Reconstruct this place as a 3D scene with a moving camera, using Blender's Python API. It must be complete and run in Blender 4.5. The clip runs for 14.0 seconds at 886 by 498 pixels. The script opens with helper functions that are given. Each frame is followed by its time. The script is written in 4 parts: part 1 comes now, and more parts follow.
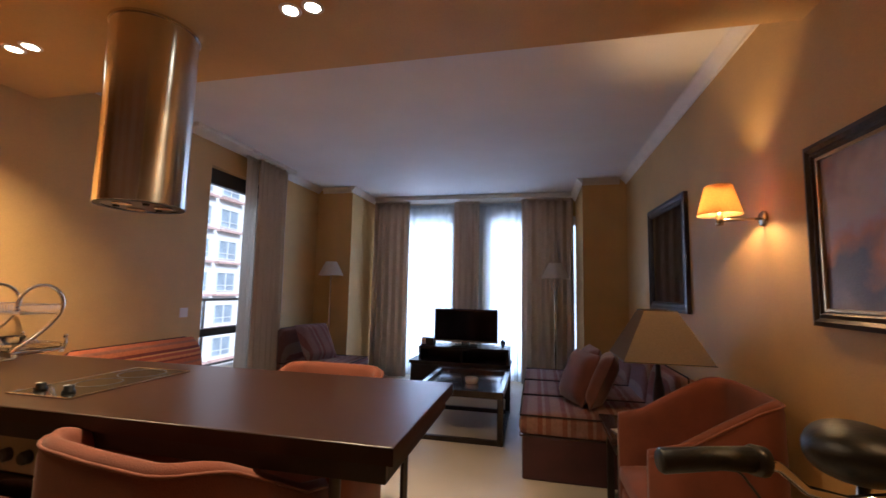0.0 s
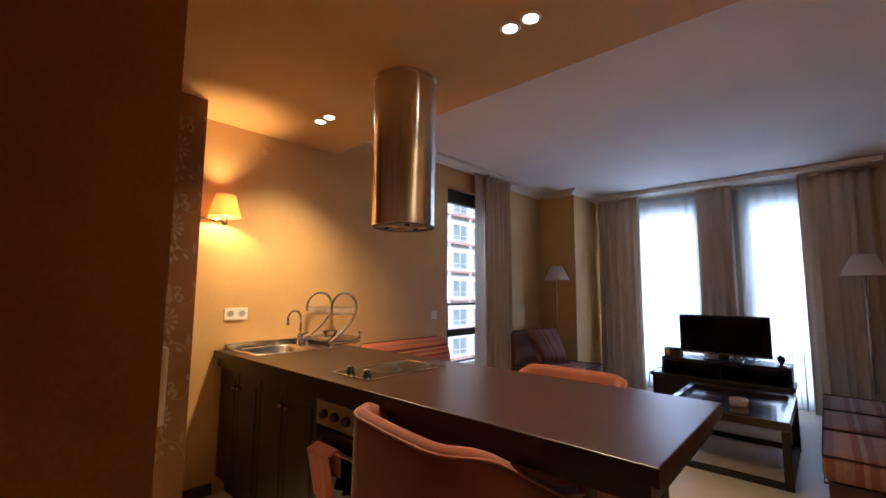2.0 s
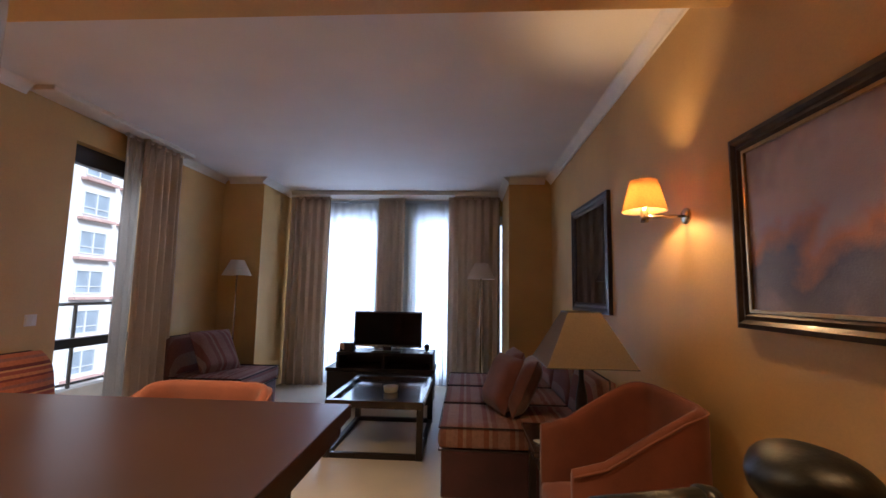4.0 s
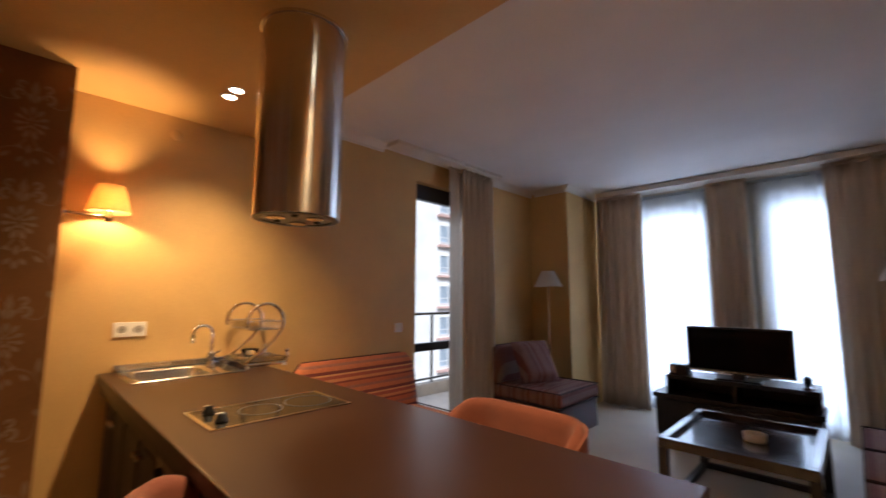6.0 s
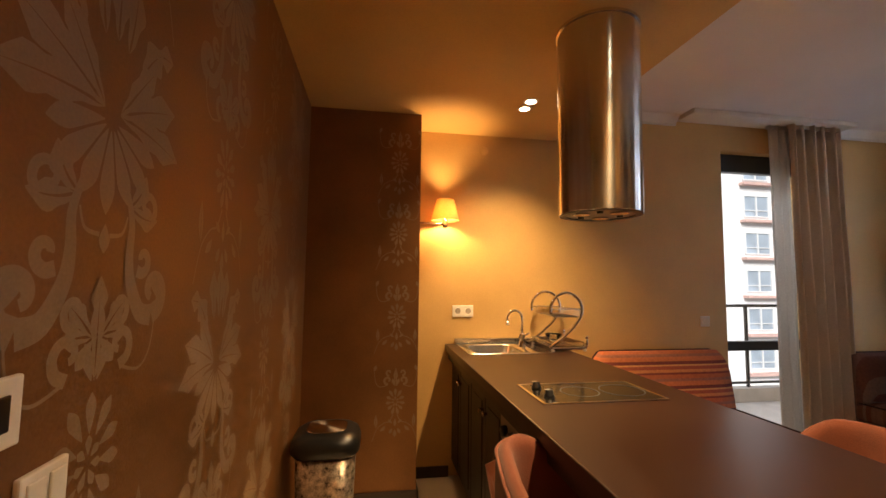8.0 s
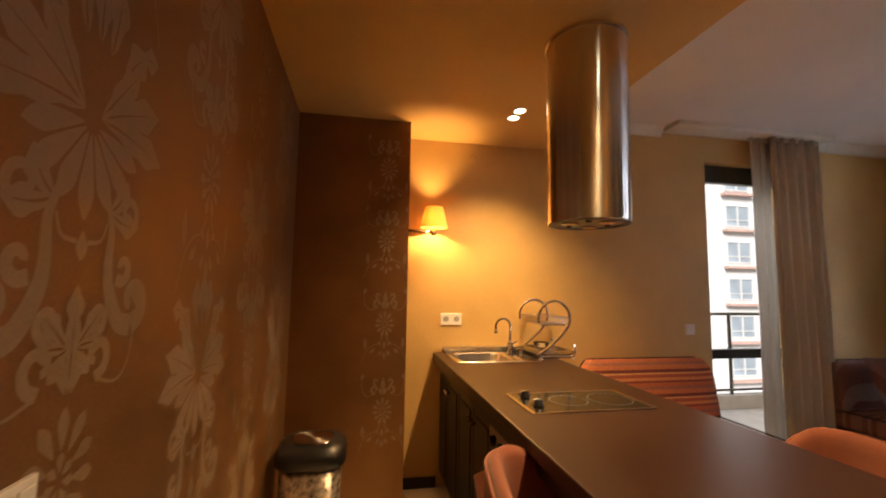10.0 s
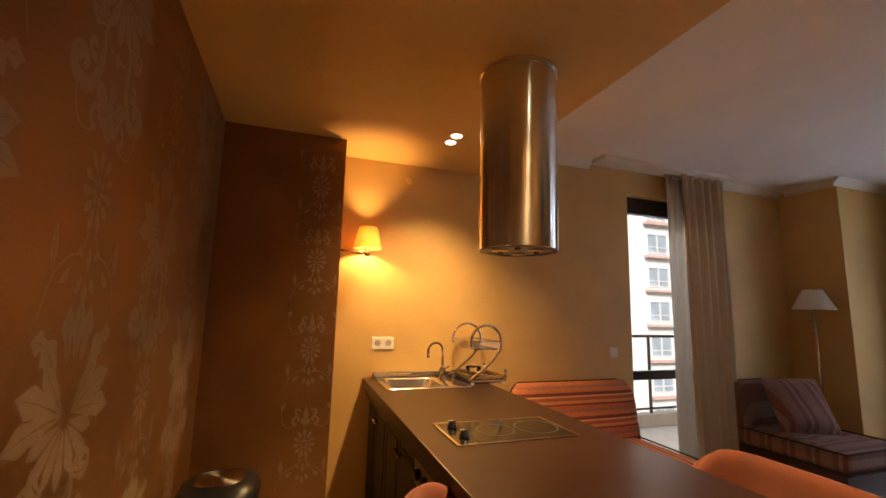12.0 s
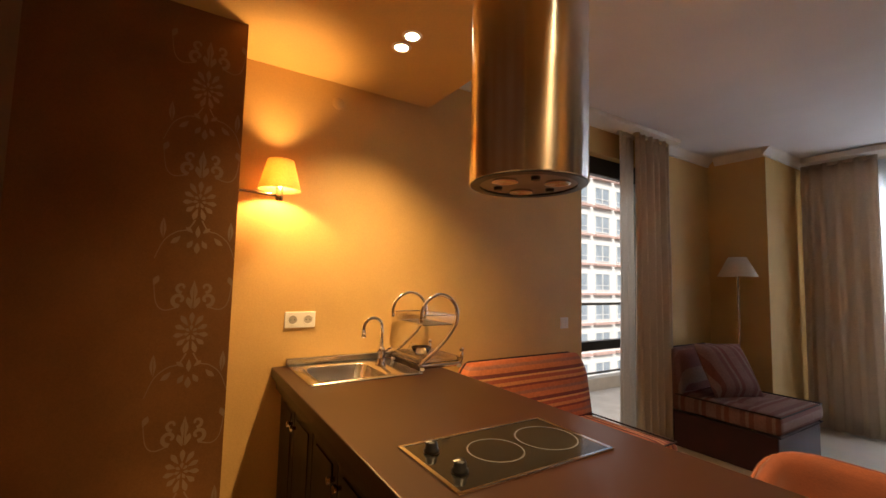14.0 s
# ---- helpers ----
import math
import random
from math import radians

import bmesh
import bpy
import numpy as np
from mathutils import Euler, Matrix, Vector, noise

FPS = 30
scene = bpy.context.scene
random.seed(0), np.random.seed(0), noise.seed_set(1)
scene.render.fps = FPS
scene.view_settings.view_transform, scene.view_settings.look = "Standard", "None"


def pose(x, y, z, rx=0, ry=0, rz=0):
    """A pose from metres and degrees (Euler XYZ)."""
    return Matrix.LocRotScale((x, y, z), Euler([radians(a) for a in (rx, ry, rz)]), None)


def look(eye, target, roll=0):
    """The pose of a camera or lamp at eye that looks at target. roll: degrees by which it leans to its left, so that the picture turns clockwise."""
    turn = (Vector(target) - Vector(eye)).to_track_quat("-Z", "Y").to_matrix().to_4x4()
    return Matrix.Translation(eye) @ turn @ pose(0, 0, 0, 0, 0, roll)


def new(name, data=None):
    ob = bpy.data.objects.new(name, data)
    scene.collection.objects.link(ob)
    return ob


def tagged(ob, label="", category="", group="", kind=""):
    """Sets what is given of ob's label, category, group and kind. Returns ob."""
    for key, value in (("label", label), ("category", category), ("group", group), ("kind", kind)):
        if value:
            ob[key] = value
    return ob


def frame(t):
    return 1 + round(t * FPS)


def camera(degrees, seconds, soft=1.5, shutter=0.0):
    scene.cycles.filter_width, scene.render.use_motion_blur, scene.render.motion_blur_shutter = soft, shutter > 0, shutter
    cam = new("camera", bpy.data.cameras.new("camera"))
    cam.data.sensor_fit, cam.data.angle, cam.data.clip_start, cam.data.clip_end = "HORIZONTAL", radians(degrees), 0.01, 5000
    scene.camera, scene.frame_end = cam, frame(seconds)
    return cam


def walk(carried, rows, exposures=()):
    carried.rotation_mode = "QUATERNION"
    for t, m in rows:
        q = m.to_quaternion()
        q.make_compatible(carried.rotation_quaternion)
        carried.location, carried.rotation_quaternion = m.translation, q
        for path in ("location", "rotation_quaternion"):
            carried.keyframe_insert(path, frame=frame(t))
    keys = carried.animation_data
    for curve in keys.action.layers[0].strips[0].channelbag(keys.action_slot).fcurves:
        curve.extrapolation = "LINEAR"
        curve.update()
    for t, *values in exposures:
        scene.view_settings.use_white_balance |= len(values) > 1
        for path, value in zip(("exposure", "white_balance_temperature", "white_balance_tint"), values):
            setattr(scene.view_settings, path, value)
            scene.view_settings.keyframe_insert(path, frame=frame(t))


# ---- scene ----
cam = camera(93.4, 14.0, shutter=0.3)
PATH = [
    (0, (0.328, 0.187, 1.296), (-0.108, 2.129, 1.49), 1.2),
    (0.5, (0.355, 0.221, 1.29), (-0.31, 2.099, 1.465), 0.2),
    (1, (0.318, 0.206, 1.291), (-0.586, 1.977, 1.507), 0.5),
    (1.5, (0.278, 0.183, 1.296), (-0.946, 1.751, 1.5), 0.3),
    (2, (0.278, 0.171, 1.29), (-1.062, 1.643, 1.493), 0.4),
    (2.5, (0.326, 0.231, 1.292), (-0.646, 1.965, 1.507), 0.4),
    (3, (0.385, 0.297, 1.291), (-0.013, 2.25, 1.455), 0.4),
    (3.2, (0.404, 0.308, 1.289), (0.315, 2.3, 1.448), 1.1),
    (5.3, (0.281, 0.91, 1.316), (-0.252, 2.811, 1.633), -0.8),
    (5.5, (0.264, 0.936, 1.304), (-0.495, 2.759, 1.619), -1.4),
    (6, (0.241, 0.867, 1.316), (-1.147, 2.288, 1.548), 0.3),
    (6.5, (0.234, 0.799, 1.345), (-1.52, 1.742, 1.533), 1.1),
    (7, (0.232, 0.744, 1.345), (-1.682, 1.295, 1.525), 0.6),
    (7.5, (0.246, 0.722, 1.345), (-1.715, 1.074, 1.524), 0.9),
    (9.8, (0.273, 0.695, 1.341), (-1.699, 1.003, 1.456), 0.2),
    (10, (0.249, 0.707, 1.349), (-1.706, 1.088, 1.535), 0.9),
    (10.5, (0.267, 0.732, 1.382), (-1.629, 1.266, 1.728), 1.0),
    (11, (0.263, 0.731, 1.381), (-1.632, 1.271, 1.722), 0.9),
    (11.5, (0.26, 0.741, 1.385), (-1.633, 1.302, 1.705), 1.1),
    (12, (0.22, 0.762, 1.376), (-1.651, 1.408, 1.658), 1.5),
    (12.5, (0.081, 0.773, 1.373), (-1.752, 1.557, 1.53), 1.6),
    (13, (-0.117, 0.76, 1.369), (-1.848, 1.73, 1.615), 0.5),
    (13.5, (-0.276, 0.768, 1.367), (-1.962, 1.832, 1.52), 0.8),
    (14, (-0.468, 0.811, 1.346), (-2.159, 1.869, 1.498), 1.4),
]
walk(cam, [(t, look(eye, target, roll)) for t, eye, target, roll in PATH],
     exposures=[(0, 0.05, 5300, 10), (3, 0.08, 5450, 10), (5.5, -0.05, 5600, 10), (6.5, -0.22, 6000, 10), (7, -0.18, 6250, 10), (7.5, 0.0, 6450, 10), (10.5, 0.08, 7000, 10), (14, -0.04, 7050, 10)])

# ---- world and lights ----
world = bpy.data.worlds.new("overcast_sky")
scene.world = world
world.use_nodes = True
wn = world.node_tree
sky = wn.nodes.new("ShaderNodeTexSky")
sky.sky_type = "NISHITA"
sky.sun_disc = False
sky.sun_elevation, sky.sun_rotation = radians(33), radians(200)
sky.dust_density, sky.air_density = 4.0, 1.0
wn.nodes["Background"].inputs["Strength"].default_value = 0.15
wn.links.new(sky.outputs[0], wn.nodes["Background"].inputs["Color"])
sun = new("sun", bpy.data.lights.new("sun", "SUN"))
sun.data.energy, sun.data.angle, sun.data.color = 5.0, radians(25), (1.0, 0.97, 0.93)
sun.matrix_world = look((0, 0, 14), (-20, 8, 0))
WARM = (1.0, 0.58, 0.23)


def window_lamp(x, y, z, aim, sx, sz, power):
    """An area lamp that stands in for sky light at one opening."""
    lamp = new("window_light", bpy.data.lights.new("window_light", "AREA"))
    lamp.data.shape, lamp.data.size, lamp.data.size_y = "RECTANGLE", sx, sz
    lamp.data.energy, lamp.data.color = power, (0.80, 0.86, 1.0)
    lamp.matrix_world = look((x, y, z), aim)


window_lamp(-1.27, 6.78, 1.3, (-1.27, 0, 1.3), 0.74, 2.2, 98)
window_lamp(-0.06, 6.78, 1.3, (-0.06, 0, 1.3), 0.56, 2.2, 84)
# small added lamp, only to brighten the strip beside the east drape
window_lamp(0.91, 6.78, 1.3, (0.91, 0, 1.3), 0.2, 2.2, 1.6)
# unseen lamp added above the balcony in place of sky, aimed through the glazed door
window_lamp(-3.55, 3.95, 3.35, (-1.6, 3.95, 0.6), 1.5, 1.3, 44)


def bulb(x, y, z, power, radius=0.025):
    lamp = new("bulb_light", bpy.data.lights.new("bulb_light", "POINT"))
    lamp.data.energy, lamp.data.color, lamp.data.shadow_soft_size = power, WARM, radius
    lamp.location = (x, y, z)


def spot_light(x, y, z, power):
    lamp = new("spot_light", bpy.data.lights.new("spot_light", "SPOT"))
    lamp.data.energy, lamp.data.color, lamp.data.shadow_soft_size = power, (1.0, 0.66, 0.32), 0.025
    lamp.data.spot_size, lamp.data.spot_blend = radians(116), 0.95
    lamp.location = (x, y, z)


# ---- materials ----
def mat(name, colour, rough=0.6, metal=0.0, vary=0.12, scale=6.0, grain=90.0, bump=0.15, sheen=0.0, coat=0.0, dark=None, spread=0.08):
    """A painted, woven or cast surface: blotches, fine grain and a little relief."""
    m = bpy.data.materials.new(name)
    m.use_nodes = True
    n, l = m.node_tree.nodes, m.node_tree.links
    p = n["Principled BSDF"]
    co = n.new("ShaderNodeTexCoord")
    big, fine = n.new("ShaderNodeTexNoise"), n.new("ShaderNodeTexNoise")
    big.inputs["Scale"].default_value, big.inputs["Detail"].default_value = scale, 5
    fine.inputs["Scale"].default_value, fine.inputs["Detail"].default_value = grain, 3
    l.new(co.outputs["Object"], big.inputs["Vector"])
    l.new(co.outputs["Object"], fine.inputs["Vector"])
    add = n.new("ShaderNodeMath")
    add.operation = "MULTIPLY_ADD"
    l.new(fine.outputs["Fac"], add.inputs[0])
    add.inputs[1].default_value = 0.45
    l.new(big.outputs["Fac"], add.inputs[2])
    ramp = n.new("ShaderNodeValToRGB")
    low = dark or [c * (1 - 2 * vary) for c in colour]
    ramp.color_ramp.elements[0].position, ramp.color_ramp.elements[1].position = 0.45, 0.95
    ramp.color_ramp.elements[0].color = (*low, 1)
    ramp.color_ramp.elements[1].color = (*[min(1, c * (1 + vary)) for c in colour], 1)
    l.new(add.outputs[0], ramp.inputs["Fac"])
    l.new(ramp.outputs["Color"], p.inputs["Base Color"])
    mr = n.new("ShaderNodeMapRange")
    mr.inputs["To Min"].default_value, mr.inputs["To Max"].default_value = max(0.02, rough - spread), min(1, rough + spread)
    l.new(big.outputs["Fac"], mr.inputs["Value"])
    l.new(mr.outputs["Result"], p.inputs["Roughness"])
    p.inputs["Metallic"].default_value = metal
    p.inputs["Sheen Weight"].default_value = sheen
    p.inputs["Coat Weight"].default_value = coat
    b = n.new("ShaderNodeBump")
    b.inputs["Strength"].default_value, b.inputs["Distance"].default_value = bump, 0.003
    l.new(fine.outputs["Fac"], b.inputs["Height"])
    l.new(b.outputs["Normal"], p.inputs["Normal"])
    return m


def striped(name, axis, stops, freq, rough=0.9):
    """Woven stripes of several colours along one axis of the thing."""
    m = mat(name, (0.3, 0.1, 0.05), rough, bump=0.4, grain=220)
    n, l = m.node_tree.nodes, m.node_tree.links
    p = n["Principled BSDF"]
    co, sep, mul, fr = n.new("ShaderNodeTexCoord"), n.new("ShaderNodeSeparateXYZ"), n.new("ShaderNodeMath"), n.new("ShaderNodeMath")
    l.new(co.outputs["Object"], sep.inputs[0])
    l.new(sep.outputs[axis], mul.inputs[0])
    mul.operation, fr.operation = "MULTIPLY", "FRACT"
    mul.inputs[1].default_value = freq
    l.new(mul.outputs[0], fr.inputs[0])
    ramp = n.new("ShaderNodeValToRGB")
    cr = ramp.color_ramp
    cr.interpolation = "CONSTANT"
    while len(cr.elements) < len(stops):
        cr.elements.new(0.5)
    for e, (pos, col) in zip(cr.elements, stops):
        e.position, e.color = pos, (*col, 1)
    l.new(fr.outputs[0], ramp.inputs["Fac"])
    mix, ns = n.new("ShaderNodeMix"), n.new("ShaderNodeTexNoise")
    mix.data_type, mix.blend_type = "RGBA", "MULTIPLY"
    mix.inputs["Factor"].default_value = 0.5
    ns.inputs["Scale"].default_value = 60
    l.new(co.outputs["Object"], ns.inputs["Vector"])
    l.new(ramp.outputs["Color"], mix.inputs["A"])
    l.new(ns.outputs["Fac"], mix.inputs["B"])
    l.new(mix.outputs["Result"], p.inputs["Base Color"])
    return m


def cloth(name, colour, through_light, clear=0.0):
    """Thin fabric: light passes through it; clear is the share of open weave."""
    m = bpy.data.materials.new(name)
    m.use_nodes = True
    n, l = m.node_tree.nodes, m.node_tree.links
    n.remove(n["Principled BSDF"])
    out = n["Material Output"]
    d, t, mx = n.new("ShaderNodeBsdfDiffuse"), n.new("ShaderNodeBsdfTranslucent"), n.new("ShaderNodeMixShader")
    co, ns, ramp = n.new("ShaderNodeTexCoord"), n.new("ShaderNodeTexNoise"), n.new("ShaderNodeValToRGB")
    ns.inputs["Scale"].default_value, ns.inputs["Detail"].default_value = 120, 4
    l.new(co.outputs["Object"], ns.inputs["Vector"])
    l.new(ns.outputs["Fac"], ramp.inputs["Fac"])
    ramp.color_ramp.elements[0].color = (*[c * 0.75 for c in colour], 1)
    ramp.color_ramp.elements[1].color = (*[min(1, c * 1.12) for c in colour], 1)
    for s in (d, t):
        l.new(ramp.outputs["Color"], s.inputs["Color"])
    mx.inputs["Fac"].default_value = through_light
    l.new(d.outputs[0], mx.inputs[1])
    l.new(t.outputs[0], mx.inputs[2])
    last = mx
    if clear:
        tr, m2 = n.new("ShaderNodeBsdfTransparent"), n.new("ShaderNodeMixShader")
        m2.inputs["Fac"].default_value = clear
        l.new(mx.outputs[0], m2.inputs[1])
        l.new(tr.outputs[0], m2.inputs[2])
        last = m2
    l.new(last.outputs[0], out.inputs["Surface"])
    return m


def glow(name, colour, strength):
    m = bpy.data.materials.new(name)
    m.use_nodes = True
    p = m.node_tree.nodes["Principled BSDF"]
    p.inputs["Emission Color"].default_value = (*colour, 1)
    p.inputs["Emission Strength"].default_value = strength
    return m


def clear_glass(name, tint=(1, 1, 1), rough=0.0):
    m = bpy.data.materials.new(name)
    m.use_nodes = True
    p = m.node_tree.nodes["Principled BSDF"]
    p.inputs["Base Color"].default_value = (*tint, 1)
    p.inputs["Transmission Weight"].default_value = 1
    p.inputs["Roughness"].default_value = rough
    p.inputs["IOR"].default_value = 1.45
    return m


def brushed(name, colour, rough, stretch, round_z=0.0):
    """Metal with fine brush lines; round_z is how far lines round the z axis draw its highlights out."""
    m = mat(name, colour, rough, metal=1.0, vary=0.05, bump=0.0)
    n, l = m.node_tree.nodes, m.node_tree.links
    co, mp, ns, b = n.new("ShaderNodeTexCoord"), n.new("ShaderNodeMapping"), n.new("ShaderNodeTexNoise"), n.new("ShaderNodeBump")
    mp.inputs["Scale"].default_value = stretch
    ns.inputs["Scale"].default_value, ns.inputs["Detail"].default_value = 12, 4
    l.new(co.outputs["Object"], mp.inputs["Vector"])
    l.new(mp.outputs[0], ns.inputs["Vector"])
    l.new(ns.outputs["Fac"], b.inputs["Height"])
    b.inputs["Strength"].default_value, b.inputs["Distance"].default_value = 0.012, 0.001
    if round_z:
        tg = n.new("ShaderNodeTangent")
        tg.direction_type, tg.axis = "RADIAL", "Z"
        l.new(tg.outputs[0], n["Principled BSDF"].inputs["Tangent"])
        n["Principled BSDF"].inputs["Anisotropic"].default_value = round_z
        n["Principled BSDF"].inputs["Anisotropic Rotation"].default_value = 0.25
    l.new(b.outputs["Normal"], n["Principled BSDF"].inputs["Normal"])
    return m


OCHRE = mat("ochre_wall_paint", (0.60, 0.375, 0.13), 0.62, vary=0.07, scale=2.2, grain=140, bump=0.25)
WALLPAPER = mat("bronze_wallpaper", (0.245, 0.112, 0.040), 0.46, metal=0.5, vary=0.13, scale=3.0, grain=160, bump=0.12)
MOTIF = mat("pearl_wallpaper_print", (0.29, 0.182, 0.106), 0.55, vary=0.12, scale=5.0, grain=180, bump=0.08)
WHITE = mat("white_ceiling_paint", (0.74, 0.70, 0.68), 0.8, vary=0.04, scale=1.5, bump=0.1)
TRIMW = mat("white_trim_paint", (0.74, 0.68, 0.60), 0.5, vary=0.05)
FLOOR = mat("speckled_beige_floor", (0.56, 0.49, 0.39), 0.5, vary=0.09, scale=1.3, grain=170, bump=0.15)
DARKWOOD = mat("dark_stained_wood", (0.017, 0.008, 0.006), 0.40, vary=0.25, scale=9, grain=60, bump=0.12)
TOP = mat("dark_brown_worktop", (0.030, 0.0115, 0.006), 0.33, vary=0.05, scale=3, grain=120, bump=0.0, spread=0.012)
TOP.node_tree.nodes["Principled BSDF"].inputs["Specular IOR Level"].default_value = 0.36
BASEB = mat("dark_baseboard", (0.035, 0.02, 0.013), 0.45, vary=0.2)
TERRA = mat("terracotta_velvet", (0.17, 0.043, 0.019), 0.85, vary=0.14, scale=7, grain=240, bump=0.3, sheen=0.12)
TERRA2 = mat("terracotta_piping", (0.22, 0.062, 0.029), 0.8, vary=0.1, grain=240, bump=0.3, sheen=0.12)
MAROON = mat("maroon_upholstery", (0.055, 0.013, 0.016), 0.9, vary=0.18, grain=220, bump=0.35, sheen=0.3)
PIPING = mat("dark_piping", (0.03, 0.012, 0.012), 0.8)
CUSHION = mat("rust_cushion", (0.15, 0.046, 0.031), 0.9, vary=0.16, scale=9, grain=200, bump=0.35, sheen=0.3)
STOPS = ((0.0, (0.42, 0.12, 0.05)), (0.16, (0.20, 0.04, 0.03)), (0.24, (0.55, 0.22, 0.08)), (0.36, (0.33, 0.08, 0.045)),
         (0.50, (0.62, 0.30, 0.12)), (0.57, (0.16, 0.035, 0.03)), (0.70, (0.48, 0.15, 0.06)), (0.88, (0.30, 0.12, 0.08)))
STOPS = tuple((p, tuple(min(1, c * 1.35) for c in col)) for p, col in STOPS)
STRIPE_X = striped("striped_cover_across", 0, STOPS, 5.5)
STRIPE_Y = striped("striped_cover_along", 1, STOPS, 5.5)
STRIPE_Z = striped("striped_cover_back", 2, STOPS, 6.0)
MUTED = ((0.0, (0.46, 0.25, 0.20)), (0.2, (0.36, 0.15, 0.12)), (0.42, (0.50, 0.31, 0.25)), (0.55, (0.36, 0.12, 0.09)), (0.75, (0.47, 0.25, 0.20)))
MUTED = tuple((p, tuple(c * 0.64 for c in col)) for p, col in MUTED)
MUTED_Y = striped("muted_striped_cover", 1, MUTED, 6.0)
TAUPE = cloth("taupe_drape", (0.72, 0.60, 0.48), 0.30)
SHEER = cloth("white_sheer", (0.72, 0.77, 0.82), 0.6, 0.14)
DOOR_SHEER = cloth("cream_sheer", (0.86, 0.82, 0.76), 0.55, 0.06)
# cream cloth; the orange of the lit lamp's glow is put into its colour
SHADE_ON = cloth("orange_glow_lamp_shade", (0.95, 0.62, 0.27), 0.72)
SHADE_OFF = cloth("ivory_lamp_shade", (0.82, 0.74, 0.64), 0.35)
SHADE_TAN = cloth("tan_linen_shade", (0.21, 0.165, 0.125), 0.06)
STEEL = brushed("brushed_steel", (0.72, 0.68, 0.63), 0.24, (0.6, 0.6, 30), 0.92)
SINKST = brushed("sink_steel", (0.68, 0.66, 0.62), 0.2, (1, 20, 1))
CHROME = mat("chrome", (0.85, 0.83, 0.80), 0.09, metal=1.0, vary=0.02, bump=0.0)
BRASS = mat("aged_nickel", (0.52, 0.45, 0.36), 0.25, metal=1.0, vary=0.1, bump=0.0)
GUNMETAL = mat("gunmetal", (0.10, 0.09, 0.085), 0.3, metal=1.0, vary=0.1, bump=0.0)
BLACKG = mat("black_ceramic_glass", (0.012, 0.011, 0.010), 0.09, vary=0.1, bump=0.0)
BLACKP = mat("black_plastic", (0.012, 0.012, 0.013), 0.32, vary=0.2, bump=0.1)
SCREEN = mat("dark_screen", (0.006, 0.006, 0.007), 0.12, vary=0.1, bump=0.0)
RUBBER = mat("black_rubber", (0.006, 0.006, 0.006), 0.42, vary=0.2, bump=0.4)
WPLAST = mat("white_plastic", (0.78, 0.74, 0.66), 0.35, vary=0.03, bump=0.0)
GREYF = mat("anthracite_window_frame", (0.03, 0.028, 0.026), 0.4, vary=0.15)
WFRAME = mat("white_window_frame", (0.75, 0.76, 0.76), 0.4, vary=0.04)
GLASS = clear_glass("window_glass")
CLEARP = clear_glass("clear_plastic", (0.95, 0.95, 0.95), 0.05)
GLAZED = mat("dark_print_under_glass", (0.045, 0.026, 0.022), 0.05, vary=0.45, scale=4, grain=30, bump=0.0, spread=0.02)
PLASTER = mat("white_facade_plaster", (0.86, 0.85, 0.84), 0.85, vary=0.06, scale=0.6, grain=20)
REDBAND = mat("red_brown_ledge", (0.68, 0.45, 0.40), 0.8, vary=0.12, scale=1.0)
FARGLASS = mat("far_window_glass", (0.40, 0.47, 0.55), 0.2, vary=0.25, scale=0.4, bump=0.0)
CONCRETE = mat("balcony_concrete", (0.62, 0.61, 0.58), 0.8, vary=0.08)
GROUND = mat("grey_ground", (0.16, 0.16, 0.15), 0.9, vary=0.2, scale=0.3, grain=8)
BULBG = glow("lamp_bulb", (1.0, 0.62, 0.25), 14)
SPOTG = glow("spot_lens", (1.0, 0.86, 0.6), 30)
SPECK = mat("speckled_steel_bin", (0.50, 0.42, 0.34), 0.3, metal=0.7, vary=0.5, scale=34, grain=120, bump=0.1, dark=(0.04, 0.025, 0.02))
TOWELM = mat("salmon_terry", (0.60, 0.22, 0.15), 0.95, vary=0.15, grain=300, bump=0.8, sheen=0.4)
PAPER = mat("pale_paper", (0.62, 0.58, 0.52), 0.7)


# ---- mesh helpers ----
def thing(name, label, category, at=(0, 0, 0), turn=0, group="", kind=""):
    ob = new(name)
    ob.empty_display_size = 0.1
    ob.matrix_world = pose(*at, 0, 0, turn)
    return tagged(ob, label, category, group, kind)


def mesh_of(name, bm, material, smooth=False):
    me = bpy.data.meshes.new(name)
    bmesh.ops.recalc_face_normals(bm, faces=bm.faces[:])
    bm.to_mesh(me)
    bm.free()
    me.materials.append(material)
    for f in me.polygons:
        f.use_smooth = smooth
    return me


def part(name, bm, material, parent, label="", smooth=False):
    ob = new(name, mesh_of(name, bm, material, smooth))
    ob.parent = parent
    return tagged(ob, label)


def structure(name, bm, material, label, category, smooth=False):
    return tagged(new(name, mesh_of(name, bm, material, smooth)), label, category, "", "structure")


def box(x0, x1, y0, y1, z0, z1, bevel=0.0, seg=2, into=None):
    bm = bmesh.new()
    bmesh.ops.create_cube(bm, size=1, matrix=Matrix.LocRotScale(((x0 + x1) / 2, (y0 + y1) / 2, (z0 + z1) / 2), None, (x1 - x0, y1 - y0, z1 - z0)))
    if bevel:
        bmesh.ops.bevel(bm, geom=bm.edges[:], offset=bevel, segments=seg, affect="EDGES", profile=0.5)
    if into is None:
        return bm
    join(into, bm)
    return into


def join(a, b):
    """Add the mesh b to a."""
    me = bpy.data.meshes.new("scratch")
    b.to_mesh(me)
    b.free()
    a.from_mesh(me)
    bpy.data.meshes.remove(me)
    return a


